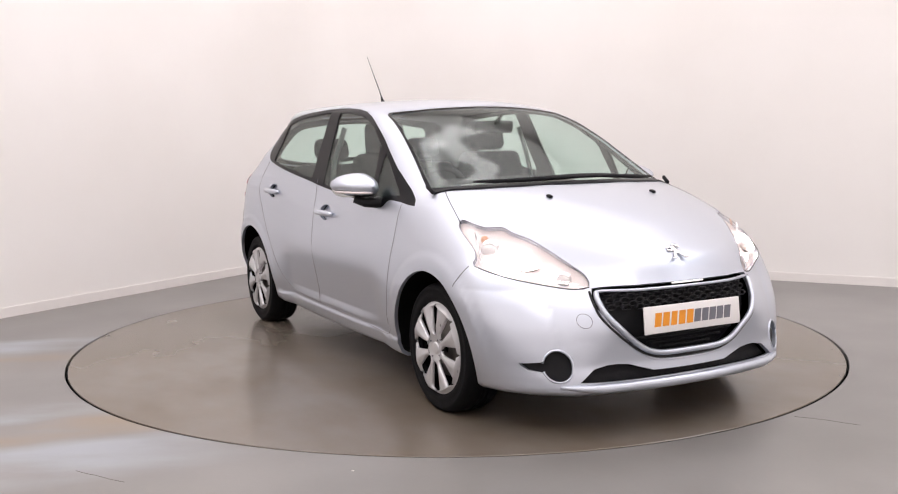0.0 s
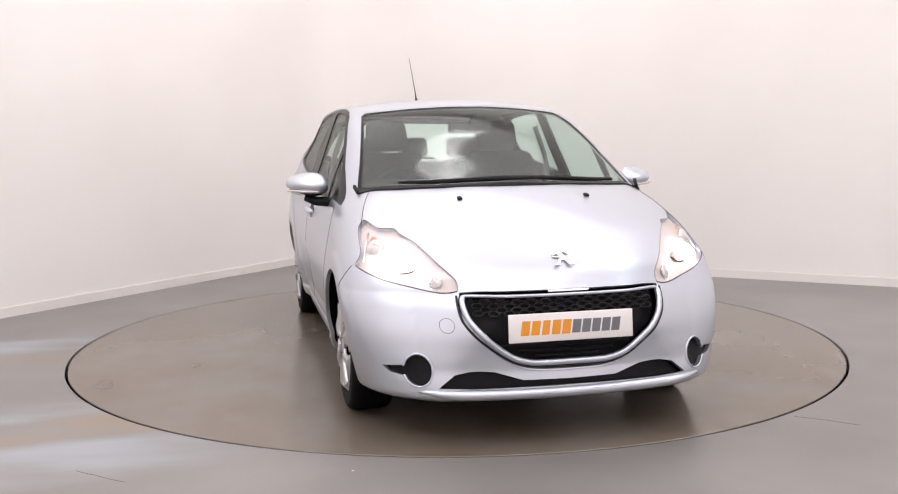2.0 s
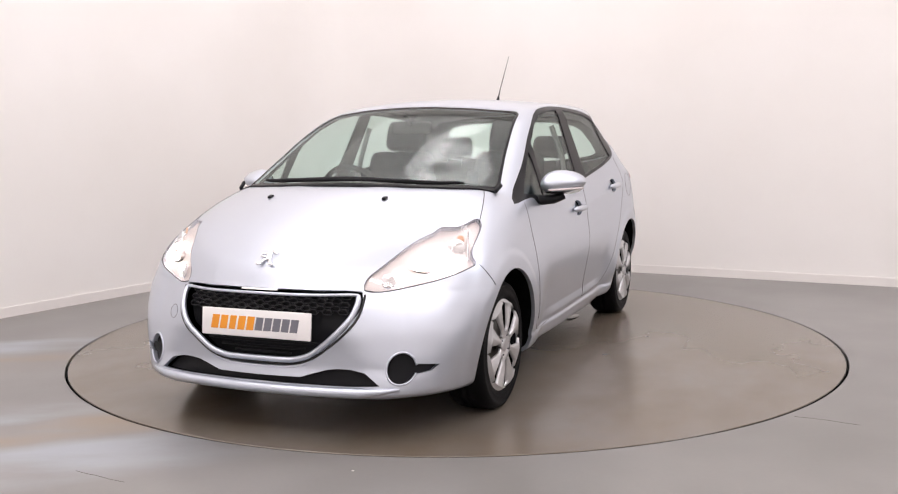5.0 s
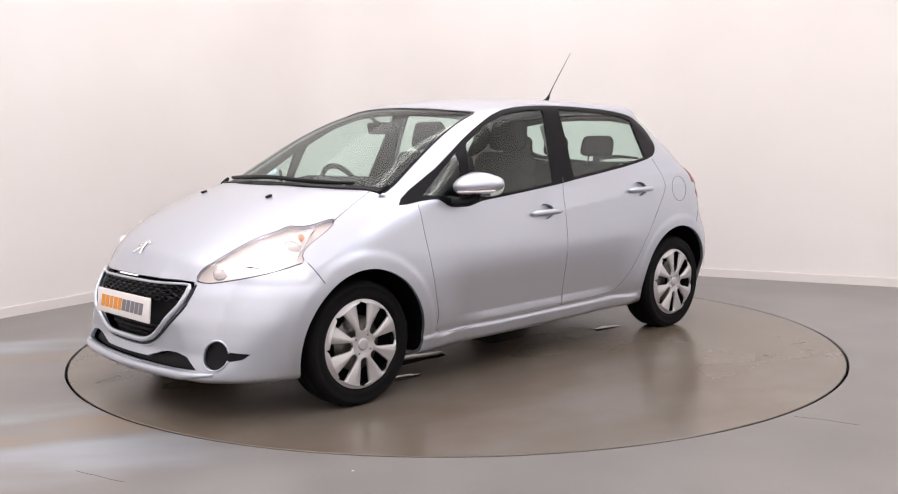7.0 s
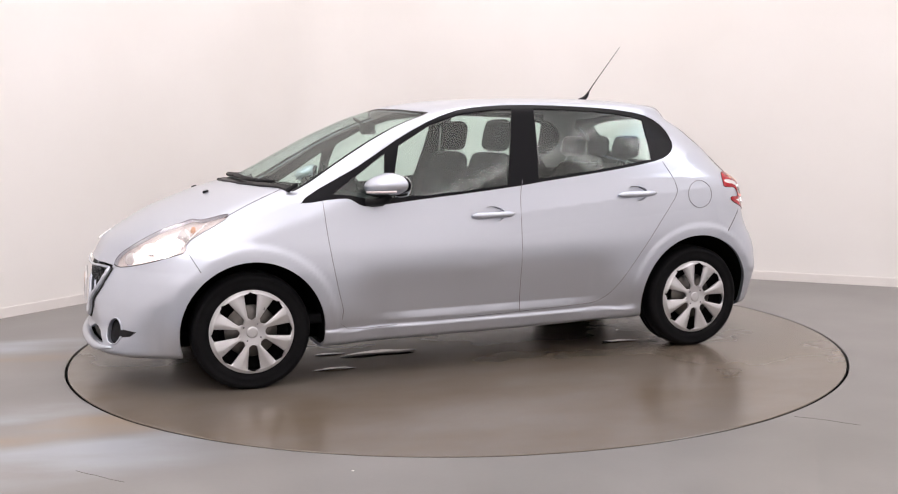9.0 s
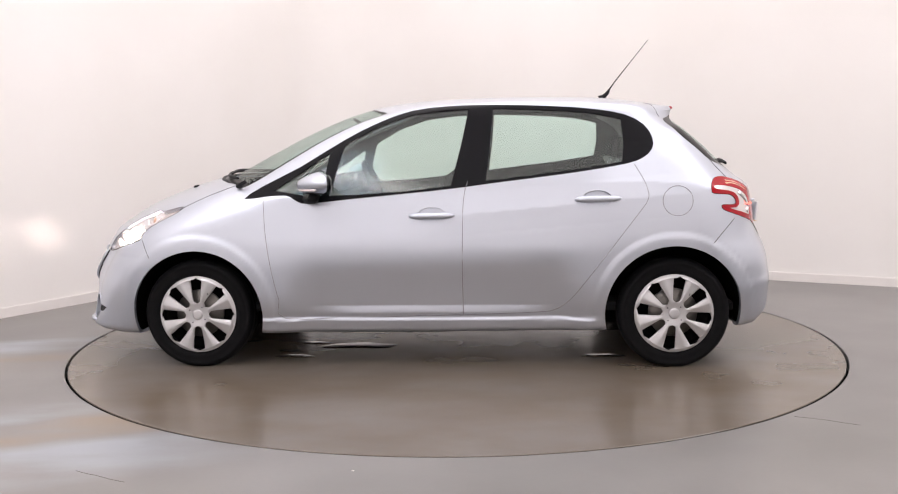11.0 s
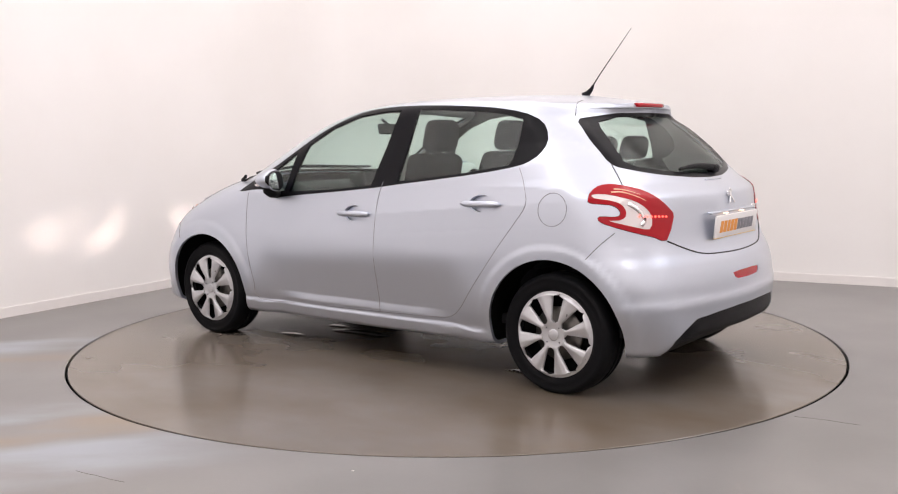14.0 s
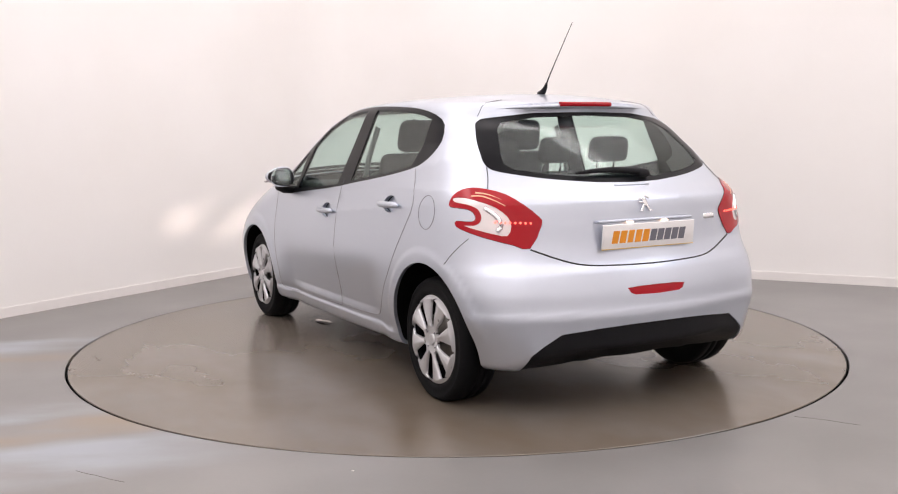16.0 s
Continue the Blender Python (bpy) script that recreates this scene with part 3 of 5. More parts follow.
TAIL_CLEAR = [(-1.461, 0.799, 0.955), (-1.515, 0.771, 0.957), (-1.591, 0.729, 0.939), (-1.636, 0.689, 0.918), (-1.669, 0.652, 0.881), (-1.683, 0.641, 0.839),
              (-1.680, 0.659, 0.798), (-1.649, 0.707, 0.806), (-1.595, 0.760, 0.824), (-1.544, 0.794, 0.840), (-1.582, 0.767, 0.841), (-1.602, 0.747, 0.856),
              (-1.601, 0.741, 0.886), (-1.580, 0.751, 0.915), (-1.535, 0.777, 0.931), (-1.477, 0.802, 0.939)]
# nose and tail seen square on, one half (y, z)
MOUTH = [(-0.01, 0.618), (0.2, 0.617), (0.36, 0.613), (0.425, 0.607), (0.437, 0.57), (0.433, 0.534), (0.39, 0.462), (0.317, 0.395), (0.259, 0.352),
         (0.195, 0.315), (0.12, 0.302), (-0.01, 0.299)]
LOWER_INTAKE = [(-0.01, 0.262), (0.194, 0.264), (0.25, 0.281), (0.308, 0.298), (0.36, 0.303), (0.405, 0.302), (0.465, 0.290), (0.496, 0.266), (0.528, 0.239),
                (0.403, 0.234), (0.288, 0.235), (-0.01, 0.237)]
FOG = [(0.600 + 0.050 * math.cos(a), 0.305 + 0.061 * math.sin(a)) for a in np.linspace(0.30, 2 * math.pi - 0.42, 30)] + [(0.70, 0.290), (0.728, 0.315)]
REAR_PANE_AREA = [(-0.01, 1.337), (0.29, 1.333), (0.500, 1.311), (0.545, 1.299), (0.576, 1.274), (0.611, 1.207), (0.636, 1.13), (0.634, 1.088), (0.592, 1.065), (0.411, 1.034),
                  (0.169, 1.012), (-0.01, 1.008)]
REAR_GLASS = [(-0.01, 1.322), (0.28, 1.316), (0.455, 1.292), (0.50, 1.26), (0.55, 1.16), (0.565, 1.10), (0.53, 1.078), (0.40, 1.056), (0.169, 1.034), (-0.01, 1.030)]
HATCH = [(-0.01, 0.652), (0.151, 0.654), (0.327, 0.661), (0.436, 0.685), (0.571, 0.737), (0.62, 0.85), (0.690, 0.985), (0.672, 1.04), (0.660, 1.09), (0.655, 1.14), (0.632, 1.21), (0.597, 1.285), (0.52, 1.335), (-0.01, 1.355)]
DIFFUSER = [(-0.01, 0.10), (0.66, 0.10), (0.61, 0.285), (0.56, 0.325), (0.484, 0.374), (0.3, 0.390), (0.138, 0.397), (-0.01, 0.398)]
REAR_FOG = [(-0.01, 0.562), (0.10, 0.561), (0.163, 0.556), (0.15, 0.535), (0.127, 0.525), (-0.01, 0.521)]
# from above (x, y)
BONNET = [(2.2, -0.01), (2.2, 0.45), (1.86, 0.455), (1.80, 0.485), (1.70, 0.545), (1.62, 0.595), (1.53, 0.65), (1.475, 0.70), (1.41, 0.735), (1.368, 0.738), (1.217, 0.702),
          (1.079, 0.655), (1.082, 0.62), (1.15, 0.52), (1.225, 0.35), (1.282, 0.12), (1.29, -0.01)]
WINDSCREEN_AREA = [(0.385, -0.01), (0.37, 0.2), (0.31, 0.42), (0.25, 0.545), (0.285, 0.57), (0.5, 0.605), (0.75, 0.65), (0.95, 0.693), (1.03, 0.705), (1.07, 0.63), (1.15, 0.52),
                   (1.225, 0.35), (1.282, 0.12), (1.29, -0.01)]
WINDSCREEN = [(0.395, -0.01), (0.38, 0.2), (0.323, 0.41), (0.272, 0.535), (0.30, 0.558), (0.5, 0.592), (0.75, 0.637), (0.95, 0.678), (1.0, 0.684), (1.042, 0.62),
              (1.11, 0.50), (1.185, 0.34), (1.235, 0.12), (1.242, -0.01)]
LAMP_Y, LAMP_Z = 0.635, 0.700
ARCHES = ((1.262, 0.285, 0.352), (-1.265, 0.292, 0.358))
HANDLES = ((0.0, 0.810), (-0.864, 0.892))


def half_skin():
    rise = np.radians(np.concatenate([np.linspace(-60, -29, 14), np.linspace(-28, -9, 24), np.linspace(-8.2, 30, 48), np.linspace(31, 90, 42)]))
    stations = [(1.2, a) for a in np.linspace(0, 88.5, 58)] + [(x, 90) for x in np.linspace(1.2, -1.1, 138)] + [(-1.1, a) for a in np.linspace(91.5, 180, 58)]
    o = np.array([(x, 0, 0.62) for x, a in stations for _ in rise])
    d = np.array([(math.cos(radians(a)) * math.cos(e), math.sin(radians(a)) * math.cos(e), math.sin(e)) for x, a in stations for e in rise])
    p = cast(o, d)
    bm = bmesh.new()
    vs = [bm.verts.new((x, 0.0 if abs(y) < 1e-6 else y, z)) for x, y, z in p]
    n = len(rise)
    for i in range(len(stations) - 1):
        for j in range(n - 1):
            bm.faces.new((vs[i * n + j], vs[(i + 1) * n + j], vs[(i + 1) * n + j + 1], vs[i * n + j + 1]))
    bmesh.ops.remove_doubles(bm, verts=bm.verts, dist=1e-6)
    bm.normal_update()
    flipped = sum(1 for f in bm.faces if f.normal.dot(f.calc_center_median() - Vector((0, 0, 0.6))) < 0)
    if flipped > len(bm.faces) / 2:
        bmesh.ops.reverse_faces(bm, faces=bm.faces)
        bm.normal_update()
    return bm


def cut_skin():
    bm = half_skin()
    tag = bm.faces.layers.int.new("panel")
    front, rear = (lambda c: c.x > 1.3), (lambda c: c.x < -1.1)
    cut(bm, tag, "bonnet", BONNET, ABOVE)
    cut(bm, tag, "front_bumper", [(-0.01, 0.05), (1.0, 0.05), (1.0, 0.69), (0.78, 0.69), (0.6, 0.64), (0.43, 0.622), (0.25, 0.624), (-0.01, 0.622)], FRONT, front, -0.4)
    cut(bm, tag, "body", [(1.562, 0.692), (1.505, 0.60), (1.42, 0.5), (1.42, 0.05), (0.9, 0.05), (0.9, 0.8), (1.45, 0.8)], SIDE, lambda c: c.x > 1.0 and c.y > 0.6, -0.6)
    cut(bm, tag, "windscreen_seal", WINDSCREEN_AREA, ABOVE)
    cut(bm, tag, "windscreen", WINDSCREEN, ABOVE)
    cut(bm, tag, "tailgate", HATCH, REAR, rear, -0.1)
    cut(bm, tag, "rear_bumper", [(-0.01, 0.05), (1.0, 0.05), (1.0, 0.80), (0.75, 0.80), (0.571, 0.737), (0.436, 0.685), (0.327, 0.661), (0.151, 0.654), (-0.01, 0.652)], REAR, rear, -0.4)
    cut(bm, tag, "body", [(-1.60, 0.80), (-1.462, 0.68), (-1.40, 0.6), (-1.42, 0.05), (-0.9, 0.05), (-0.9, 1.0), (-1.5, 1.0)], SIDE, lambda c: c.x < -1.0 and c.y > 0.6, -0.6)
    cut(bm, tag, "rear_window_seal", rounded(REAR_PANE_AREA[1:-1], False, 3) + [REAR_PANE_AREA[-1], REAR_PANE_AREA[0]], REAR, rear, -0.1)
    cut(bm, tag, "rear_window", REAR_GLASS, REAR, rear, 0.02)
    flank = lambda c: c.y > 0.40
    cut(bm, tag, "front_door", FRONT_DOOR, SIDE, flank)
    cut(bm, tag, "rear_door", REAR_DOOR, SIDE, flank)
    cut(bm, tag, "window_trim", rounded(GLASSHOUSE, per=2), SIDE, flank)
    cut(bm, tag, "quarter_window", QUARTER_PANE, SIDE, flank)
    cut(bm, tag, "front_window", FRONT_PANE, SIDE, flank)
    cut(bm, tag, "side_rear_window", REAR_PANE, SIDE, flank)
    cut(bm, tag, "headlamp", rounded(HEADLAMP, per=2), LAMP_F, lambda c: c.x > 1.2, -0.3)
    cut(bm, tag, "lamp_opening", ring_of(LAMP_Y, LAMP_Z, 0.056, 0.025, 24), FRONT, lambda c: c.x > 1.3, -0.3)
    cut(bm, tag, "tail_lamp", rounded(TAIL_LAMP, per=2), LAMP_R, lambda c: c.x < -1.2, -0.3)
    cut(bm, tag, "tail_clear", rounded(TAIL_CLEAR, per=2), LAMP_R, lambda c: c.x < -1.2, -0.3)
    cut(bm, tag, "mouth", MOUTH, FRONT, lambda c: c.x > 1.6)
    cut(bm, tag, "lower_intake", LOWER_INTAKE, FRONT, lambda c: c.x > 1.6)
    cut(bm, tag, "fog_recess", FOG, FRONT, lambda c: c.x > 1.5)
    cut(bm, tag, "diffuser", DIFFUSER, REAR, lambda c: c.x < -1.3, -0.5)
    cut(bm, tag, "rear_fog", REAR_FOG, REAR, lambda c: c.x < -1.5)
    for hx, hz in HANDLES:
        cut(bm, tag, "handle_cup", ring_of(hx, hz + 0.006, 0.075, 0.042, 28), SIDE, flank)
    for cx, cz, r in ARCHES:
        cut(bm, tag, "gone", ring_of(cx, cz, r, n=64), SIDE, flank, -1.0)
    bm.verts.index_update()
    co = np.array([v.co[:] for v in bm.verts])
    h = 2e-3
    nor = np.stack([skin(co[:, 0] + h * (k == 0), co[:, 1] + h * (k == 1), co[:, 2] + h * (k == 2))
                    - skin(co[:, 0] - h * (k == 0), np.abs(co[:, 1] - h * (k == 1)) * np.where(co[:, 1] < h, 1, 1), co[:, 2] - h * (k == 2)) for k in range(3)], 1)
    nor[co[:, 1] < 1e-5, 1] = 0
    nor /= np.linalg.norm(nor, axis=1)[:, None]
    faces = {}
    for f in bm.faces:
        faces.setdefault(TAGS[f[tag]], []).append([v.index for v in f.verts])
    bm.free()
    return co, nor, faces


CO, NOR, FACES = cut_skin()


def panel(name, tags, materials, parent, sides=(1, -1), sunk=0.0, thick=0.018, label="", keep=None):
    """A panel of the car with thickness: outer face, inner face and rim, on one side of the car or on both."""
    outer = [f for t in tags for f in FACES.get(t, [])]
    if keep:
        outer = [f for f in outer if keep(CO[f].mean(axis=0))]
    used = sorted({i for f in outer for i in f})
    slot = {v: k for k, v in enumerate(used)}
    count = {}
    for f in outer:
        for a, b in zip(f, f[1:] + f[:1]):
            count.setdefault((min(a, b), max(a, b)), []).append((a, b))
    rim = [v[0] for v in count.values() if len(v) == 1 and not (len(sides) == 2 and CO[v[0][0]][1] < 1e-5 and CO[v[0][1]][1] < 1e-5)]
    verts, polys, normals, mats, first = [], [], [], [], None
    n = len(used)
    for s in sides:
        flip = np.array([1, s, 1])
        base = len(verts)
        top = (CO[used] - NOR[used] * sunk) * flip
        low = (CO[used] - NOR[used] * (sunk + thick)) * flip
        verts += top.tolist() + low.tolist()
        where = [base + k for k in range(2 * n)]
        if first is not None:
            for k, v in enumerate(used):
                if CO[v][1] < 1e-5:
                    where[k], where[n + k] = first[k], first[n + k]
        else:
            first = where
        for f in outer:
            g = f if s > 0 else f[::-1]
            polys.append([where[slot[i]] for i in g])
            normals += [tuple(NOR[i] * flip) for i in g]
            mats.append(0)
            g = g[::-1]
            polys.append([where[n + slot[i]] for i in g])
            normals += [tuple(-NOR[i] * flip) for i in g]
            c = CO[f].mean(axis=0)
            mats.append(min(len(materials) - 1, 2 if c[2] > 1.0 else 1))
        for a, b in rim:
            q = [where[slot[a]], where[n + slot[a]], where[n + slot[b]], where[slot[b]]]
            polys.append(q if s > 0 else q[::-1])
            out = Vector(np.cross((CO[b] - CO[a]), NOR[a]) * flip)
            normals += [tuple(out.normalized())] * 4
            mats.append(0)
    flat = [True] * len(polys)
    me = bpy.data.meshes.new(name)
    me.from_pydata(verts, [], polys)
    for m in materials:
        me.materials.append(m)
    me.polygons.foreach_set("material_index", mats)
    me.polygons.foreach_set("use_smooth", flat)
    me.normals_split_custom_set(normals)
    ob = new(name, me)
    ob.parent = parent
    if label:
        ob["label"] = label
    return ob


def tube(points, r, sides=6, closed=False, squash=1.0):
    """A round bar through points."""
    bm = bmesh.new()
    pts = [Vector(p) for p in points]
    n = len(pts)
    rows = []
    for i, p in enumerate(pts):
        a = pts[(i - 1) % n] if closed or i else p
        b = pts[(i + 1) % n] if closed or i < n - 1 else p
        t = (b - a).normalized()
        s = t.cross(UP if abs(t.z) < 0.9 else FRONT).normalized()
        w = s.cross(t)
        rr = r(i / (n - 1)) if callable(r) else r
        rows.append([bm.verts.new(p + s * math.cos(2 * math.pi * k / sides) * rr + w * math.sin(2 * math.pi * k / sides) * rr * squash) for k in range(sides)])
    for i in range(n if closed else n - 1):
        for k in range(sides):
            bm.faces.new((rows[i][k], rows[i][(k + 1) % sides], rows[(i + 1) % n][(k + 1) % sides], rows[(i + 1) % n][k]))
    if not closed:
        bm.faces.new(rows[0])
        bm.faces.new(rows[-1])
    bmesh.ops.recalc_face_normals(bm, faces=bm.faces)
    return bm


def mirrored(bm):
    """Adds the other half across the car's middle."""
    got = bmesh.ops.duplicate(bm, geom=list(bm.verts) + list(bm.edges) + list(bm.faces))["geom"]
    for v in got:
        if isinstance(v, bmesh.types.BMVert):
            v.co.y = -v.co.y
    bmesh.ops.recalc_face_normals(bm, faces=bm.faces)
    return bm


def whole(points):
    """A half line from the middle outwards, carried on across the car."""
    return [Vector((p.x, -p.y, p.z)) for p in points[:0:-1]] + list(points)


def flip_y(bm):
    for v in bm.verts:
        v.co.y = -v.co.y
    bmesh.ops.reverse_faces(bm, faces=bm.faces)
    return bm


def rbox(size, m, bevel=0.02, taper=None, segs=3):
    bm = bmesh.new()
    bmesh.ops.create_cube(bm, size=1, matrix=Matrix.Diagonal((*size, 1)))
    bmesh.ops.bevel(bm, geom=list(bm.edges), offset=min(bevel, min(size) * 0.49), segments=segs, affect="EDGES", profile=0.5)
    if taper:
        for v in bm.verts:
            k = 1 - taper * (v.co.z / size[2] + 0.5)
            v.co.y *= k
    bm.transform(m)
    return bm


def joined(*parts):
    bm = bmesh.new()
    for p in parts:
        me = bpy.data.meshes.new("t")
        p.to_mesh(me)
        p.free()
        bm.from_mesh(me)
        bpy.data.meshes.remove(me)
    return bm


def seam(name, points, way, parent, side=1, r=0.0019, per=3, closed=False, material=None, proud=0.0):
    pts = on_skin(rounded(points, closed, per), way)
    nm = [Vector(p) + Vector(way) * proud for p in pts]
    bm = tube(nm, r, 5, closed)
    return part(name, bm if side > 0 else flip_y(bm), material or RUBBER, parent)


car = tagged(new("car"), "silver metallic five-door hatchback with lit headlamps on the turntable", "car")
BODY = panel("body", ["body"], [SILVER, CABIN, HEADLINER], car, label="silver metallic body shell")
bonnet = panel("bonnet", ["bonnet"], [SILVER, DARK], car)
bumper_f = panel("front_bumper", ["front_bumper"], [SILVER, DARK], car)
bumper_r = panel("rear_bumper", ["rear_bumper"], [SILVER, DARK], car)
hatch = panel("tailgate", ["tailgate"], [SILVER, CABIN], car)
panel("diffuser", ["diffuser"], [PLASTIC, DARK], bumper_r, sunk=0.006, label="black plastic lower rear valance")
panel("rear_fog_lamp", ["rear_fog"], [RED, DARK], bumper_r, sunk=0.003, label="red rear fog lamp")
screen = panel("windscreen", ["windscreen"], [PANE], car, sunk=0.002, thick=0.005, label="green tinted windscreen")
panel("windscreen_seal", ["windscreen_seal"], [TRIM, CABIN], screen, sunk=0.001, thick=0.008, label="black windscreen surround")
rear_glass = panel("rear_window", ["rear_window"], [PANE], hatch, sunk=0.002, thick=0.005, label="green tinted rear window")
panel("rear_window_seal", ["rear_window_seal"], [TRIM, CABIN], hatch, sunk=0.001, thick=0.008, label="black rear window surround")
panel("grille_recess", ["mouth"], [PLASTIC], bumper_f, sunk=0.05, thick=0.01, label="black grille backing")
panel("lower_intake", ["lower_intake"], [PLASTIC], bumper_f, sunk=0.035, thick=0.01, label="black lower air intake")

for s in (1, -1):
    one = (s,)
    fd = panel("front_door", ["front_door"], [SILVER, CABIN], car, one)
    rd = panel("rear_door", ["rear_door"], [SILVER, CABIN], car, one)
    panel("window_trim", ["window_trim"], [TRIM, CABIN], fd, one, sunk=0.002, thick=0.015, label="black window surround", keep=lambda c: c[0] > -0.22 + 0.0 * c[2])
    panel("window_trim", ["window_trim"], [TRIM, CABIN], rd, one, sunk=0.002, thick=0.015, label="black window surround", keep=lambda c: c[0] <= -0.22)
    panel("side_window", ["front_window"], [PANE], fd, one, sunk=0.005, thick=0.004, label="green tinted door window")
    panel("quarter_window", ["quarter_window"], [PANE], fd, one, sunk=0.005, thick=0.004, label="small triangular quarter window")
    panel("side_window", ["side_rear_window"], [PANE], rd, one, sunk=0.005, thick=0.004, label="green tinted door window")
    for door, (hx, hz) in ((fd, HANDLES[0]), (rd, HANDLES[1])):
        panel("handle_cup", ["handle_cup"], [SILVER, CABIN], door, one, sunk=0.024, thick=0.006, keep=lambda c: abs(c[0] - hx) < 0.2)
        # bar handle standing off the door
        pts = on_skin([(hx + 0.117 - 0.237 * k / 14, hz + 0.002 + 0.004 * k / 14) for k in range(15)], SIDE)
        pts = [p + Vector((0, 0.012 + 0.010 * math.sin(math.pi * k / 14) ** 0.6, 0)) for k, p in enumerate(pts)]
        bm = tube(pts, lambda u: 0.0165 * (0.35 + 0.65 * min(1, 6 * u, 6 * (1 - u)) ** 0.6), 12, squash=1.0)
        bm = bm if s > 0 else flip_y(bm)
        part("door_handle", bm, SILVER, door, "silver bar door handle")
    # lamps
    hl = panel("headlamp", ["headlamp"], [REFLECTOR, DARK], car, one, sunk=0.019, thick=0.01, label="lit clear headlamp")
    panel("lens", ["headlamp", "lamp_opening"], [LENS], hl, one, sunk=0.001, thick=0.004, label="clear headlamp lens")
    for name, centre, size, mat, text in (
            ("dip_bowl", (1.545, 0.690, 0.757), 0.040, CHROME, "chrome reflector bowl"), ("side_light", (1.765, 0.535, 0.655), 0.018, BEAM, "bright white lit lamp"),
            ("side_bowl", (1.800, 0.500, 0.640), 0.034, CHROME, "chrome reflector bowl"), ("indicator", (1.500, 0.690, 0.790), 0.017, AMBER, "amber indicator bulb")):
        spot = on_skin([centre], LAMP_F)[0] - LAMP_F * (0.013 if mat is BEAM or mat is AMBER else 0.017)
        bm = bmesh.new()
        bmesh.ops.create_uvsphere(bm, u_segments=20, v_segments=12, radius=size)
        for v in bm.verts:
            v.co.x *= 0.25
        bm.transform(pose(*spot, 0, 4 if mat is BEAM else -14, 8 if mat is BEAM else 40))
        part(name, bm if s > 0 else flip_y(bm), mat, hl, text)
    # deep bowl with the lit filament at its end, aimed a little downwards
    mouth = Vector((on_skin([(LAMP_Y, LAMP_Z)], FRONT)[0].x - 0.022, LAMP_Y, LAMP_Z))
    back = mouth + Vector((-0.150, 0, 0.010))
    rows_of, bm = [], bmesh.new()
    for u, ry, rz in ((-0.14, 0.058, 0.027), (0.0, 0.056, 0.025), (0.35, 0.049, 0.023), (0.7, 0.039, 0.020), (1.0, 0.026, 0.016)):
        c = mouth.lerp(back, u)
        slant = 0.9 if u < 0.1 else 0.0
        rows_of.append([bm.verts.new((c.x - slant * ry * math.cos(a), c.y + ry * math.cos(a), c.z + rz * math.sin(a))) for a in [2 * math.pi * i / 24 for i in range(24)]])
    for a, b in zip(rows_of, rows_of[1:]):
        for i in range(24):
            bm.faces.new((a[i], a[(i + 1) % 24], b[(i + 1) % 24], b[i]))
    bm.faces.new(rows_of[-1])
    part("main_bowl", bm if s > 0 else flip_y(bm), REFLECTOR, hl, "lit reflector bowl")
    bm = bmesh.new()
    bmesh.ops.create_uvsphere(bm, u_segments=16, v_segments=8, radius=0.013)
    for v in bm.verts:
        v.co.x *= 0.3
    bm.transform(Matrix.Translation(back + Vector((0.006, 0, 0))))
    part("filament", bm if s > 0 else flip_y(bm), FILAMENT, hl, "bright white lit lamp")
    # glowing ring added to imitate the glare round the lit lamp
    halo = tube([p - LAMP_F * 0.016 for p in on_skin([(1.645 + 0.044 * math.cos(a), 0.655 - 0.044 * math.cos(a), LAMP_Z + 0.006 + 0.032 * math.sin(a)) for a in np.linspace(0, 2 * math.pi, 25)[:-1]], LAMP_F)], 0.009, 8, True)
    part("lamp_halo", halo if s > 0 else flip_y(halo), BEAM, hl, "glowing ring added for the glare of the lit lamp")
    for k in range(3):
        pts = [p - LAMP_F * 0.011 for p in on_skin([(1.47 + 0.09 * k, 0.735 - 0.055 * k, 0.815 - 0.034 * k), (1.52 + 0.08 * k, 0.74 - 0.05 * k, 0.765 - 0.035 * k), (1.57 + 0.07 * k, 0.75 - 0.06 * k, 0.705 - 0.02 * k)], LAMP_F)]
        bm = tube(pts, 0.004, 6)
        part("trim_fin", bm if s > 0 else flip_y(bm), CHROME, hl, "thin chrome trim fin")
    tl = panel("tail_lamp", ["tail_lamp"], [RED, DARK], car, one, sunk=-0.004, thick=0.03, label="red glowing hook-shaped tail lamp")
    panel("reversing_lens", ["tail_clear"], [SMOKE, DARK], tl, one, sunk=-0.002, thick=0.028, label="pale clear inner lens")
    row = on_skin([(-1.645 - 0.0095 * k, 0.695 - 0.0195 * k, 0.857 - 0.001 * k) for k in range(8)], LAMP_R)
    for p in row:
        bm = bmesh.new()
        bmesh.ops.create_icosphere(bm, subdivisions=1, radius=0.006, matrix=Matrix.Translation(p + LAMP_R * 0.004))
        part("led", bm if s > 0 else flip_y(bm), RED_LED, tl, "small glowing red light")
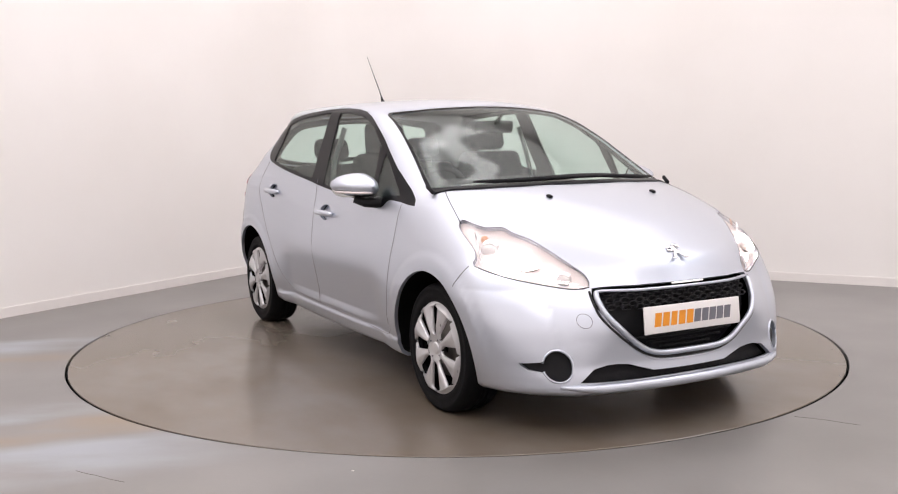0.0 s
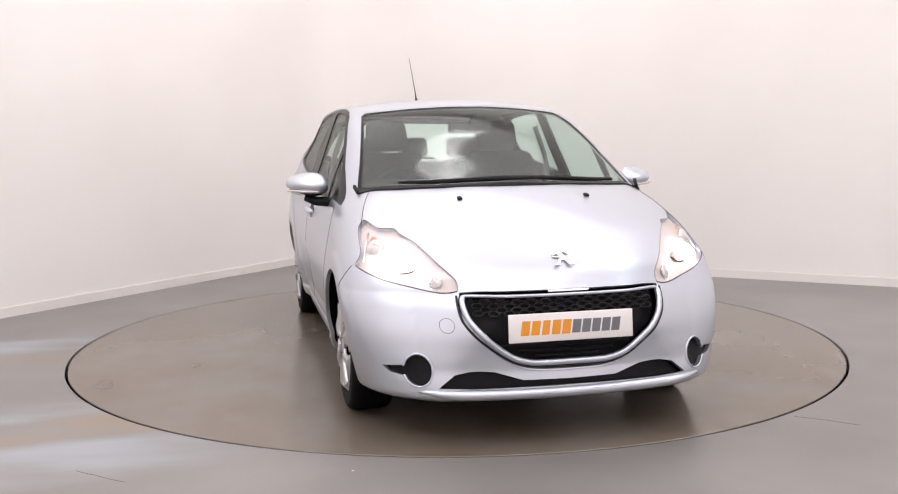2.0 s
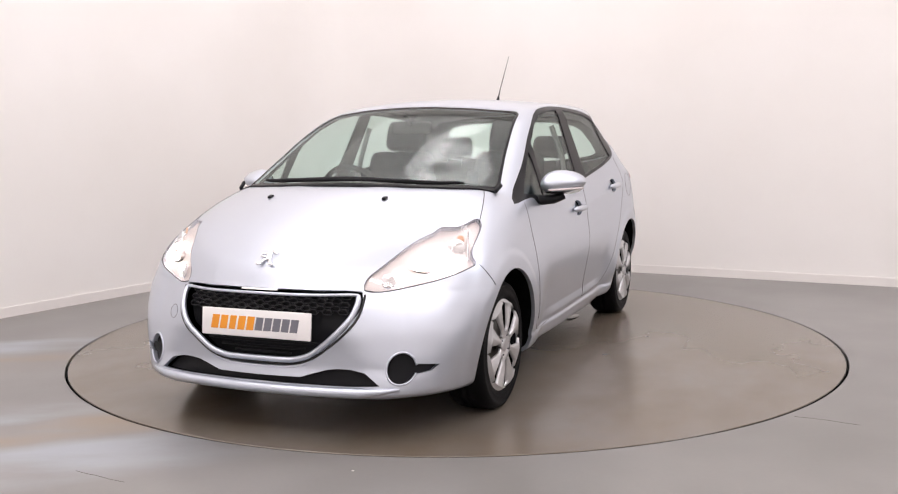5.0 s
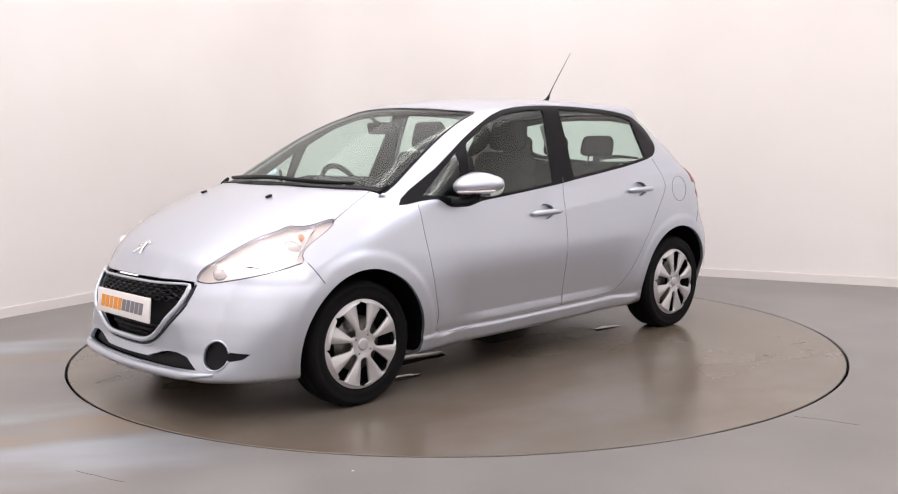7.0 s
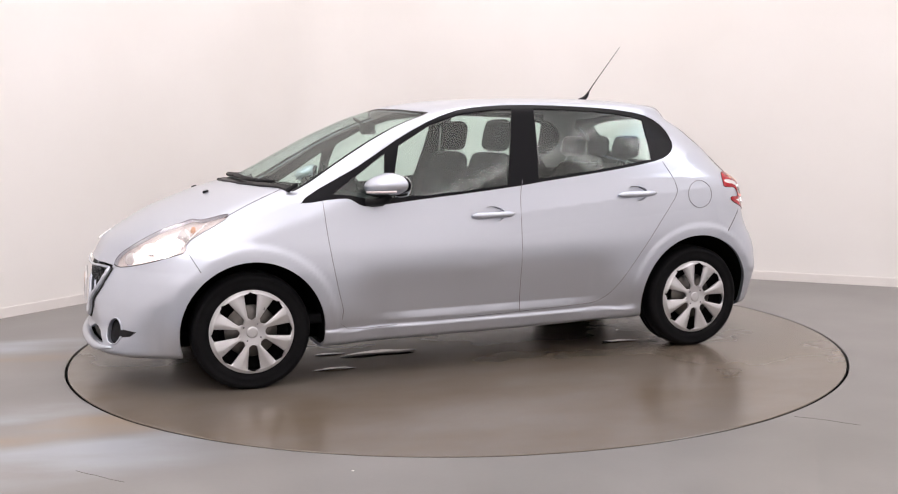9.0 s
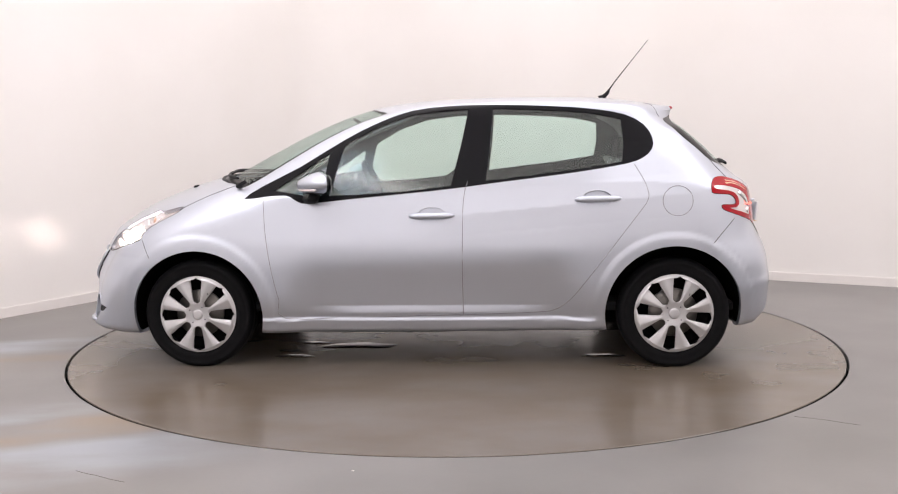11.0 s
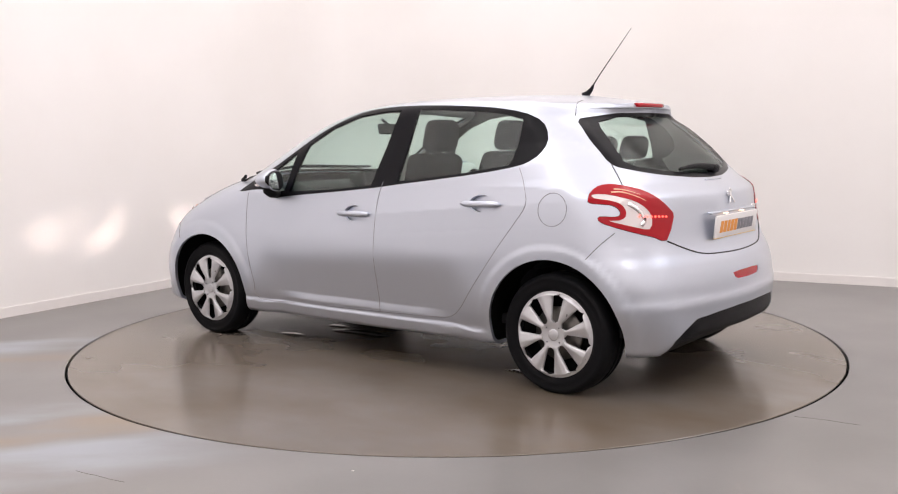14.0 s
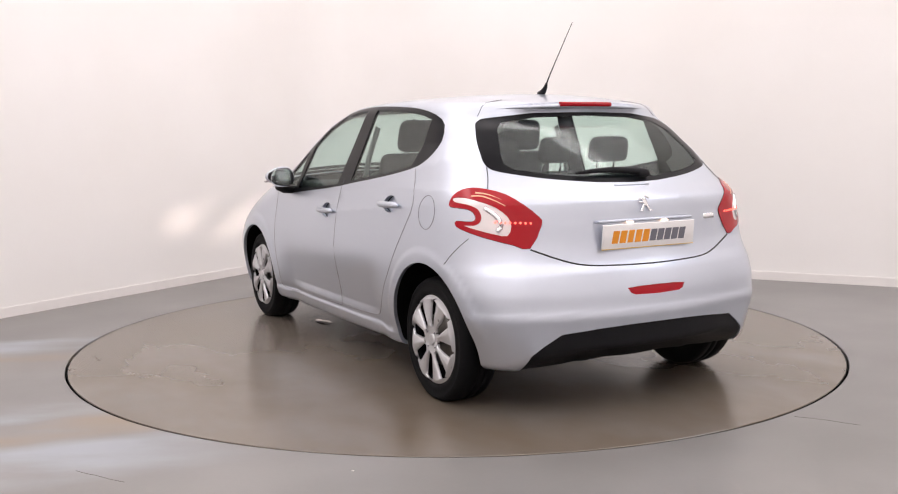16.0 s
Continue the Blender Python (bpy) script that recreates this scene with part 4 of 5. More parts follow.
    for line in ([(-1.532, 0.751, 0.965), (-1.570, 0.716, 0.965), (-1.629, 0.679, 0.944), (-1.658, 0.653, 0.925)], [(-1.534, 0.730, 0.979), (-1.580, 0.693, 0.972), (-1.639, 0.656, 0.949)]):
        bm = tube([p + LAMP_R * 0.002 for p in on_skin(rounded(line, False, 3), LAMP_R)], lambda u: 0.0065 - 0.004 * u, 6)
        part("indicator", bm if s > 0 else flip_y(bm), AMBER, tl, "amber indicator strip")
    bm = tube([p - LAMP_R * 0.001 for p in on_skin(rounded([(-1.60, 0.722, 0.917), (-1.635, 0.69, 0.885), (-1.655, 0.67, 0.845), (-1.65, 0.69, 0.815)], False, 3), LAMP_R)], 0.012, 8)
    part("bulb_bowl", bm if s > 0 else flip_y(bm), CHROME, tl, "chrome lamp bowl")
    fog = panel("fog_recess", ["fog_recess"], [PLASTIC], bumper_f, one, sunk=0.02, thick=0.01, label="round black fog lamp blank")
    # seams
    seam("door_seam", FRONT_DOOR[:9], SIDE, car, s, 0.0017, material=GREY)
    seam("door_seam", FRONT_DOOR[8:14], SIDE, car, s, 0.0017, material=GREY)
    seam("door_seam", REAR_DOOR[8:], SIDE, car, s, 0.0017, material=GREY)
    seam("bonnet_seam", BONNET[9:13], ABOVE, car, s)
    seam("bumper_seam", [(1.555, 0.690), (1.53, 0.645), (1.505, 0.60)], SIDE, car, s, 0.0018)
    seam("bumper_seam", [(-1.575, 0.785), (-1.51, 0.72), (-1.462, 0.665)], SIDE, car, s, 0.0018)
    seam("lamp_seam", HEADLAMP, LAMP_F, car, s, 0.0017, 2, True, GREY)
    seam("lamp_gap", HEADLAMP[:5], LAMP_F, car, s, 0.0026, 3)
    seam("tail_lamp_seam", TAIL_LAMP, LAMP_R, car, s, 0.0025, 2, True)
    seam("tailgate_seam", [(0.571, 0.737), (0.436, 0.685), (0.327, 0.661), (0.151, 0.654), (0.0, 0.652)], REAR, car, s, 0.004)
    seam("tailgate_seam", [(0.636, 1.09), (0.655, 1.04), (0.680, 0.995)], REAR, car, s, 0.0025)
    seam("spoiler_seam", [(-1.16, 0.36), (-1.19, 0.47), (-1.22, 0.535)], ABOVE, car, s, 0.002)
    # wheel arches: dark liner behind the lip
    for cx, cz, r in ARCHES:
        bm = bmesh.new()
        n = 40
        rows = []
        spots = [(math.cos(math.pi * (1.15 * i / n - 0.075)), math.sin(math.pi * (1.15 * i / n - 0.075))) for i in range(n + 1)]
        edge = [p.y for p in on_skin([(cx + (r + 0.012) * u, max(0.21, cz + (r + 0.012) * w)) for u, w in spots], SIDE)]
        for y, rr in ((0.50, 0.0), (0.50, r + 0.010), (0.86, r + 0.010)):
            rows.append([bm.verts.new((cx + rr * u, min(y, e - 0.014), cz + rr * w)) for (u, w), e in zip(spots, edge)])
        for a, b in zip(rows, rows[1:]):
            for i in range(n):
                try:
                    bm.faces.new((a[i], a[i + 1], b[i + 1], b[i]))
                except ValueError:
                    pass
        bmesh.ops.remove_doubles(bm, verts=bm.verts, dist=1e-5)
        part("wheel_arch_liner", bm if s > 0 else flip_y(bm), DARK, car, "black wheel arch liner")


# ---------------------------------------------------------------- wheels
def revolve(profile, n=64):
    """Profile of (radius, y) turned about the y axis."""
    bm = bmesh.new()
    rows = [[bm.verts.new((r * math.cos(2 * math.pi * i / n), y, r * math.sin(2 * math.pi * i / n))) for i in range(n)] for r, y in profile]
    for a, b in zip(rows, rows[1:]):
        for i in range(n):
            bm.faces.new((a[i], b[i], b[(i + 1) % n], a[(i + 1) % n]))
    bmesh.ops.recalc_face_normals(bm, faces=bm.faces)
    return bm


def cover_mesh():
    """Wheel cover with eight flared spokes round a small centre."""
    bm = bmesh.new()
    lobes, across = 8, 8
    radii = [0.060, 0.072, 0.088, 0.105, 0.125, 0.145, 0.165, 0.182, 0.1885]

    def height(r, u):
        fold = 0.007 * (1 - abs(2 * u - 0.7) * 1.2) * min(1, (r - 0.05) / 0.06)
        return 0.016 - 0.10 * max(0, r - 0.07) ** 1.6 - 0.008 * (1 - min(1, r / 0.075)) + fold
    for k in range(lobes):
        a0 = 2 * math.pi * (k + 0.25) / lobes
        rows = []
        for i, r in enumerate(radii):
            w = (0.037 + 0.027 * (r - 0.06) / 0.13) * min(1.0, math.sqrt(max(0.0, (r - 0.0595) / 0.014)))
            w *= min(1.0, math.sqrt(max(0.0, (0.1890 - r) / 0.007)))
            h = math.asin(min(0.95, w / 2 / r))
            lo, hi = a0 + h, a0 + 2 * math.pi / lobes - h
            rows.append([(lo + (hi - lo) * j / across, r, height(r, j / across)) for j in range(across + 1)])
        rows.append([(a0 + 2 * math.pi / lobes * j / across, 0.192, -0.004) for j in range(across + 1)])
        rows.append([(a0 + 2 * math.pi / lobes * j / across, 0.197, 0.0) for j in range(across + 1)])
        rows.append([(a0 + 2 * math.pi / lobes * j / across, 0.204, -0.006) for j in range(across + 1)])
        top = [[bm.verts.new((r * math.cos(a), y, r * math.sin(a))) for a, r, y in row] for row in rows]
        for a, b in zip(top, top[1:]):
            for j in range(across):
                bm.faces.new((a[j], a[j + 1], b[j + 1], b[j]))
        # cheeks of the openings
        for j in (0, across):
            low = [bm.verts.new((v.co.x, v.co.y - 0.013, v.co.z)) for v in [row[j] for row in top[:len(radii)]]]
            for i in range(len(radii) - 1):
                bm.faces.new((top[i][j], top[i + 1][j], low[i + 1], low[i]))
    n = lobes * across
    inner = [[bm.verts.new((r * math.cos(2 * math.pi * (i / n + 0.25 / lobes)), height(max(r, 0.0), 0.5) - 0.003, r * math.sin(2 * math.pi * (i / n + 0.25 / lobes)))) for i in range(n)] for r in (0.061, 0.048, 0.034)]
    for a, b in zip(inner, inner[1:]):
        for i in range(n):
            bm.faces.new((a[i], a[(i + 1) % n], b[(i + 1) % n], b[i]))
    bm.faces.new(inner[-1])
    bmesh.ops.remove_doubles(bm, verts=bm.verts, dist=2e-4)
    bmesh.ops.recalc_face_normals(bm, faces=bm.faces)
    return bm


def wheel(x, s, turn):
    m = pose(x, s * 0.800, 0.288, 0, turn, 0 if s > 0 else 180)
    hub = part("wheel", revolve([(0.03, -0.05), (0.15, -0.05), (0.17, -0.02), (0.19, -0.015), (0.195, -0.16), (0.19, -0.17), (0.05, -0.13)]), DARK, car, "steel wheel with silver cover and black tyre")
    hub.matrix_basis = m
    tyre = revolve([(0.190, -0.165), (0.200, -0.172), (0.225, -0.180), (0.258, -0.180), (0.281, -0.168), (0.290, -0.150), (0.2925, -0.120), (0.288, -0.1185), (0.288, -0.1135), (0.293, -0.112),
                    (0.293, -0.082), (0.288, -0.0805), (0.288, -0.0755), (0.2930, -0.074), (0.2925, -0.035), (0.290, -0.010), (0.281, 0.008), (0.270, 0.015), (0.262, 0.0165), (0.260, 0.0150),
                    (0.240, 0.018), (0.222, 0.0165), (0.219, 0.0145), (0.208, 0.007), (0.200, -0.004), (0.192, -0.012)], 80)
    part("tyre", tyre, TYRE, hub, "black rubber tyre")
    cover = cover_mesh()
    cover.transform(Matrix.Translation((0, 0.010, 0)) @ Matrix.Diagonal((1.03, 1, 1.03, 1)))
    part("wheel_cover", cover, COVER, hub, "silver eight-spoke wheel cover")
    part("brake_disc", revolve([(0.03, -0.030), (0.128, -0.030), (0.130, -0.034), (0.128, -0.046), (0.03, -0.046)], 40), shader("worn_steel", (0.16, 0.15, 0.14), 0.4, 0.8, grain=(30, 0.3)) if not bpy.data.materials.get("worn_steel") else bpy.data.materials["worn_steel"], hub, "grey steel brake disc")
    cap = revolve([(0.0005, 0.0125), (0.018, 0.0125), (0.025, 0.0115), (0.028, 0.009), (0.028, 0.002)], 32)
    cap.transform(Matrix.Translation((0, 0.010, 0)))
    part("centre_cap", cap, COVER, hub)
    for k in range(4):
        a = math.pi / 4 + k * math.pi / 2
        bm = bmesh.new()
        bmesh.ops.create_icosphere(bm, subdivisions=1, radius=0.0045, matrix=pose(0.048 * math.cos(a), 0.0225, 0.048 * math.sin(a)))
        part("nut", bm, GREY, hub)


for wx, wt in ((1.269, 12.0), (-1.269, 3.0)):
    for ws in (1, -1):
        wheel(wx, ws, wt)

# ---------------------------------------------------------------- nose
GRILLE_LINE = [(0.0, 0.331), (0.10, 0.331), (0.165, 0.334), (0.235, 0.354), (0.305, 0.402), (0.362, 0.453), (0.403, 0.504), (0.419, 0.55), (0.419, 0.583), (0.405, 0.5955), (0.30, 0.597), (0.15, 0.598), (0.0, 0.5985)]


def grille():
    # bright frame round the mouth
    pts = rounded(GRILLE_LINE, False, 4)
    at = on_skin(pts, FRONT)
    n = len(at)
    bm = tube([p + Vector((0.006, 0, 0)) for p in whole(at)][:-1] , lambda u: 0.0125 - 0.006 * min(1, max(0, (abs(2 * u - 1) - 0.68) / 0.05)), 10, True)
    part("grille_frame", bm, SILVER, bumper_f, "bright silver grille surround")
    # body-coloured bar under the frame, standing in front of the recess
    low = on_skin(rounded([(0.0, 0.296), (0.12, 0.298), (0.19, 0.308), (0.262, 0.345), (0.322, 0.390), (0.395, 0.458), (0.437, 0.53)], False, 4), FRONT)
    part("grille_lip", tube([p + Vector((-0.006, 0, 0)) for p in whole(low)], 0.0080, 8), SILVER, bumper_f)
    # black bar laid along the frame to draw the shade of its gap
    gap = on_skin(rounded([(0.0, 0.313), (0.10, 0.313), (0.175, 0.317), (0.250, 0.342), (0.318, 0.388), (0.380, 0.440), (0.424, 0.497), (0.438, 0.55), (0.438, 0.595)], False, 4), FRONT)
    part("grille_gap_shade", tube([p + Vector((0.001, 0, 0)) for p in whole(gap)], 0.0055, 6), RUBBER, bumper_f, "black bar drawing the shadow in the gap round the grille")
    # honeycomb mesh in the upper part
    bm = bmesh.new()
    for row in range(5):
        for col in range(-7, 8):
            y, z = (col + 0.5 * (row % 2)) * 0.060, 0.583 - row * 0.0140
            w, h = 0.0255, 0.0115
            if abs(y) > 0.384 - 0.4 * max(0, 0.56 - z):
                continue
            xs = on_skin([(abs(y), z)], FRONT)[0].x - 0.026
            loop = [(y + w * 1.0, z), (y + w * 0.62, z + h), (y - w * 0.62, z + h), (y - w, z), (y - w * 0.62, z - h), (y + w * 0.62, z - h)]
            outer = [bm.verts.new((xs, a, b)) for a, b in loop]
            inn = [bm.verts.new((xs, y + (a - y) * 0.86, z + (b - z) * 0.74)) for a, b in loop]
            deep = [bm.verts.new((xs - 0.012, v.co.y, v.co.z)) for v in inn]
            back = [bm.verts.new((xs - 0.012, v.co.y, v.co.z)) for v in outer]
            for i in range(6):
                j = (i + 1) % 6
                bm.faces.new((outer[i], outer[j], inn[j], inn[i]))
                bm.faces.new((inn[i], inn[j], deep[j], deep[i]))
                bm.faces.new((outer[j], outer[i], back[i], back[j]))
    ob = part("grille_mesh", bm, MESHWORK, bumper_f, "glossy black honeycomb grille mesh", smooth=False)
    ob["kind"] = "stuff"
    # slats in the lower part
    for z in (0.395, 0.372, 0.350):
        half = 0.27 - 3.0 * max(0, 0.395 - z)
        p = [(on_skin([(abs(y), z)], FRONT)[0].x - 0.03, y, z) for y in np.linspace(-half, half, 15)]
        part("grille_slat", tube(p, 0.006, 6), PLASTIC, bumper_f)
    # light strip under the bonnet's edge
    p = on_skin([(y, 0.6135) for y in np.linspace(-0.085, 0.085, 13)], FRONT)
    part("light_strip", tube([v + Vector((0.004, 0, 0)) for v in p], 0.0038, 6), STRIP, bumper_f, "small glowing light strip")


def number_plate(parent, x, z, lean, width, height, face):
    """White show plate with slanted print: five orange bars and five grey ones."""
    turn = pose(x, 0, z, 0, lean if face > 0 else -lean, 0 if face > 0 else 180)
    plate = part("number_plate", rbox((0.012, width, height), turn, 0.004, segs=2), PLATE, parent, "white show plate with orange and grey print")
    step = width * 0.082
    for k in range(10):
        mat = ORANGE if k < 5 else GREY
        h = height * (0.50 if k < 5 else 0.47)
        wide = step * (0.80 if k not in (2,) else 0.70)
        y0 = (4.5 - k) * step * (1.0 if k < 5 else 0.97) * -1
        bm = bmesh.new()
        lean_y = h * 0.16
        pts = [(y0 - wide / 2 - lean_y / 2, -h / 2), (y0 + wide / 2 - lean_y / 2, -h / 2), (y0 + wide / 2 + lean_y / 2, h / 2), (y0 - wide / 2 + lean_y / 2, h / 2)]
        a = [bm.verts.new((0.0058, p, q)) for p, q in pts]
        b = [bm.verts.new((0.0075, p, q)) for p, q in pts]
        bm.faces.new(b)
        for i in range(4):
            bm.faces.new((a[i], a[(i + 1) % 4], b[(i + 1) % 4], b[i]))
        bmesh.ops.recalc_face_normals(bm, faces=bm.faces)
        bm.transform(turn)
        part("print_bar", bm, mat, plate, smooth=False)
    if face < 0:
        bm = rbox((0.0135, width, 0.004), turn @ pose(0, 0, -height / 2 + 0.003), 0.001, segs=1)
        part("plate_edge", bm, YELLOW, plate, "ochre lower edge")
    return plate


def emblem(parent, at, size, lean, face):
    """Plain chrome emblem: an upright block with four short limbs."""
    bits = []
    turn = pose(*at, 0, lean, 0 if face > 0 else 180)
    for y, z, w, h, a in ((0.0, 0.10, 0.30, 0.52, 18), (-0.25, 0.30, 0.44, 0.12, 12), (0.22, 0.40, 0.42, 0.14, -30), (-0.22, -0.28, 0.16, 0.46, -28), (0.22, -0.26, 0.16, 0.46, 30),
                          (-0.34, -0.47, 0.30, 0.09, 0), (0.36, -0.46, 0.30, 0.09, 0), (-0.30, 0.08, 0.36, 0.11, -8)):
        bits.append(rbox((0.008, w * size, h * size), turn @ pose(0, y * size, z * size, a), 0.003, segs=2))
    part("emblem", joined(*bits), CHROME, parent, "plain chrome emblem")


grille()
number_plate(bumper_f, 2.022, 0.474, -6.0, 0.522, 0.113, 1)
emblem(bonnet, (1.912, 0.0, 0.733), 0.085, -54, 1)
# chin: body-coloured splitter that juts out under the intake
chin = on_skin([(y, 0.212 + 0.02 * max(0, abs(y) - 0.45) * 4) for y in np.linspace(0, 0.60, 24)], FRONT)
part("front_lip", tube([p + Vector((0.004, 0, 0)) for p in whole(chin)], lambda u: 0.022 * (1 - 0.7 * max(0, abs(2 * u - 1) - 0.75) * 4), 10), SILVER, bumper_f, "silver front splitter lip")
# rims of the fog blanks, towing-eye cap, washer jets
for s in (1, -1):
    seam("fog_rim", [(0.600 + 0.053 * math.cos(a), 0.305 + 0.064 * math.sin(a)) for a in np.linspace(0.2, 2 * math.pi - 0.3, 40)], FRONT, bumper_f, s, 0.005, 1, False, SILVER)
    jet = rbox((0.030, 0.022, 0.012), pose(1.409, s * 0.300, float(on_skin([(1.409, 0.300)], ABOVE)[0].z) + 0.004, 0, 15), 0.005)
    part("washer_jet", jet, PLASTIC, bonnet, "small black washer jet")
seam("towing_cap", [(0.485 + 0.028 * math.cos(a), 0.482 + 0.028 * math.sin(a)) for a in np.linspace(0, 6.2, 24)], FRONT, bumper_f, -1, 0.0014, 1, False, GREY)

# ---------------------------------------------------------------- tail
seam("fuel_flap_seam", ring_of(-1.276, 0.883, 0.077, n=36), SIDE, car, 1, 0.0018, 1, True, GREY)
number_plate(hatch, -1.826, 0.778, -5.0, 0.522, 0.112, -1)
emblem(hatch, (-1.795, 0.0, 0.918), 0.072, -14, -1)
for y in (-0.10, 0.10):
    part("plate_lamp", rbox((0.014, 0.036, 0.008), pose(-1.814, y, 0.8385), 0.003, segs=2), PLATE_GLOW, hatch, "small warm glowing plate lamp")
part("plate_handle", rbox((0.024, 0.54, 0.012), pose(-1.800, 0, 0.846), 0.005), SILVER, hatch, "silver grip ledge above the plate")
for k, (y, w) in enumerate(((-0.395, 0.022), (-0.422, 0.022), (-0.449, 0.022))):
    p = on_skin([(abs(y), 0.838)], REAR)[0]
    part("model_badge", rbox((0.006, w, 0.024), pose(p.x - 0.002, y, 0.838, 0, 4, -14), 0.002, segs=1), CHROME, hatch, "small chrome badge bars")
p = on_skin([(y, 1.374) for y in np.linspace(-0.15, 0.15, 15)], REAR)
part("high_brake_lamp", tube([v + Vector((-0.002, 0, 0)) for v in p], 0.013, 8, squash=0.9), RED, hatch, "slim red high brake lamp")
p = on_skin([(y, 0.998) for y in np.linspace(-0.10, 0.10, 9)], REAR)
part("spoiler_ledge", tube(p, 0.006, 6), SILVER, hatch)
wip = on_skin([(0.27 - 0.36 * k / 12, 1.052 - 0.004 * k / 12 + 0.012 * math.sin(math.pi * k / 12)) for k in range(13)], REAR)
part("rear_wiper", joined(tube([v + Vector((-0.022, 0, 0.004)) for v in wip], lambda u: 0.007 + 0.012 * u, 8), rbox((0.05, 0.07, 0.04), pose(wip[-1].x - 0.018, wip[-1].y, wip[-1].z), 0.015)), PLASTIC, hatch, "black rear wiper")
edge = on_skin([(y, 1.366 - 0.06 * y * y) for y in np.linspace(0, 0.47, 20)], REAR)
part("spoiler_lip", tube([p + Vector((0.008, 0, 0.0)) for p in whole(edge)], lambda u: 0.016 - 0.012 * abs(2 * u - 1) ** 3, 10, squash=0.8), SILVER, hatch, "silver roof spoiler edge")

# ---------------------------------------------------------------- roof aerial
base = on_skin([(-0.985, 0.0)], ABOVE)[0]
foot = tube([base + Vector((0.030, 0, 0.0)), base + Vector((0.005, 0, 0.012)), base + Vector((-0.018, 0, 0.035)), base + Vector((-0.028, 0, 0.055))], lambda u: 0.020 - 0.014 * u, 10)
aerial = part("aerial", foot, PLASTIC, car, "thin black roof aerial")
part("rod", tube([base + Vector((-0.022, 0, 0.045)), base + Vector((-0.06, 0, 0.10)), Vector((-1.236, 0, 1.776))], lambda u: 0.0045 - 0.0030 * u, 8), PLASTIC, aerial)

# ---------------------------------------------------------------- mirrors, wipers


def door_mirror(s):
    bm = bmesh.new()
    bmesh.ops.create_uvsphere(bm, u_segments=40, v_segments=24, radius=1)
    for v in bm.verts:
        x, y, z = v.co
        x, y, z = (math.copysign(abs(k) ** 0.92, k) for k in (x, y, z))
        z *= (1.12 - 0.42 * max(0.0, x)) if z > 0 else 0.92
        if x < 0:
            x *= 0.40
        z *= 0.62 + 0.38 * (1 - (y + 1) / 2)
        v.co = (0.575 + 0.115 * x - 0.045 * y, 0.902 + 0.104 * y, 0.986 + 0.070 * z + 0.006 * y)
    shell_m = bm
    lower = [f for f in shell_m.faces if f.calc_center_median().z < 0.945]
    shell_m.normal_update()
    for f in lower + [f for f in shell_m.faces if f.normal.x < -0.55]:
        f.material_index = 1
    if s < 0:
        flip_y(shell_m)
    body = part("door_mirror", shell_m, [SILVER, PLASTIC], car, "silver door mirror with black base")
    strip = tube([(0.575 + 0.107 * math.cos(a) - 0.035 * math.sin(a), 0.902 + 0.102 * math.sin(a), 0.957 + 0.004 * math.sin(a)) for a in np.linspace(-0.5, 1.25, 16)], 0.0065, 6)
    part("indicator", strip if s > 0 else flip_y(strip), SMOKE, body, "clear indicator strip")
    glass = bmesh.new()
    bmesh.ops.create_uvsphere(glass, u_segments=28, v_segments=12, radius=1)
    for v in glass.verts:
        x, y, z = v.co
        y, z = (math.copysign(abs(k) ** 0.80, k) for k in (y, z))
        v.co = (0.531 + 0.004 * x - 0.035 * y, 0.902 + 0.086 * y, 0.982 + 0.054 * z)
    part("mirror_glass", glass if s > 0 else flip_y(glass), MIRROR, body, "reflecting mirror glass")
    arm = tube([(0.60, 0.91, 0.925), (0.62, 0.86, 0.905), (0.645, 0.80, 0.902), (0.66, 0.76, 0.905)], lambda u: 0.030 + 0.012 * u, 10, squash=0.7)
    part("arm", arm if s > 0 else flip_y(arm), PLASTIC, body, "black plastic mirror arm")


door_mirror(1)
door_mirror(-1)
for pts, name in (([(1.235, 0.12), (1.235, -0.12), (1.185, -0.36), (1.10, -0.52)], "wiper"), ([(1.20, 0.30), (1.225, 0.05), (1.22, -0.20), (1.17, -0.36)], "wiper"), ([(1.09, 0.56), (1.17, 0.42), (1.215, 0.26), (1.235, 0.10)], "wiper")):
    q = []
    for x, y in rounded(pts, False, 6):
        v = on_skin([(x, abs(y))], ABOVE)[0]
        q.append(Vector((x, y, v.z + 0.016)))
    part(name, tube(q, lambda u: 0.006 + 0.005 * math.sin(math.pi * u), 7), PLASTIC, screen, "black windscreen wiper")
for s in (1, -1):
    q = on_skin([(1.045, 0.70), (1.085, 0.62), (1.16, 0.51), (1.235, 0.35), (1.292, 0.12), (1.30, 0.0)], ABOVE)
    bm = tube([v + Vector((-0.004, 0, 0.001)) for v in q], 0.012, 7, squash=0.6)
    part("cowl", bm if s > 0 else flip_y(bm), PLASTIC, screen, "black scuttle strip")
    bm = rbox((0.065, 0.015, 0.020), pose(1.035, s * 0.712, 0.982, 0, 30, s * -12), 0.006)
    part("scuttle_corner", bm, PLASTIC, screen, "black scuttle corner piece")

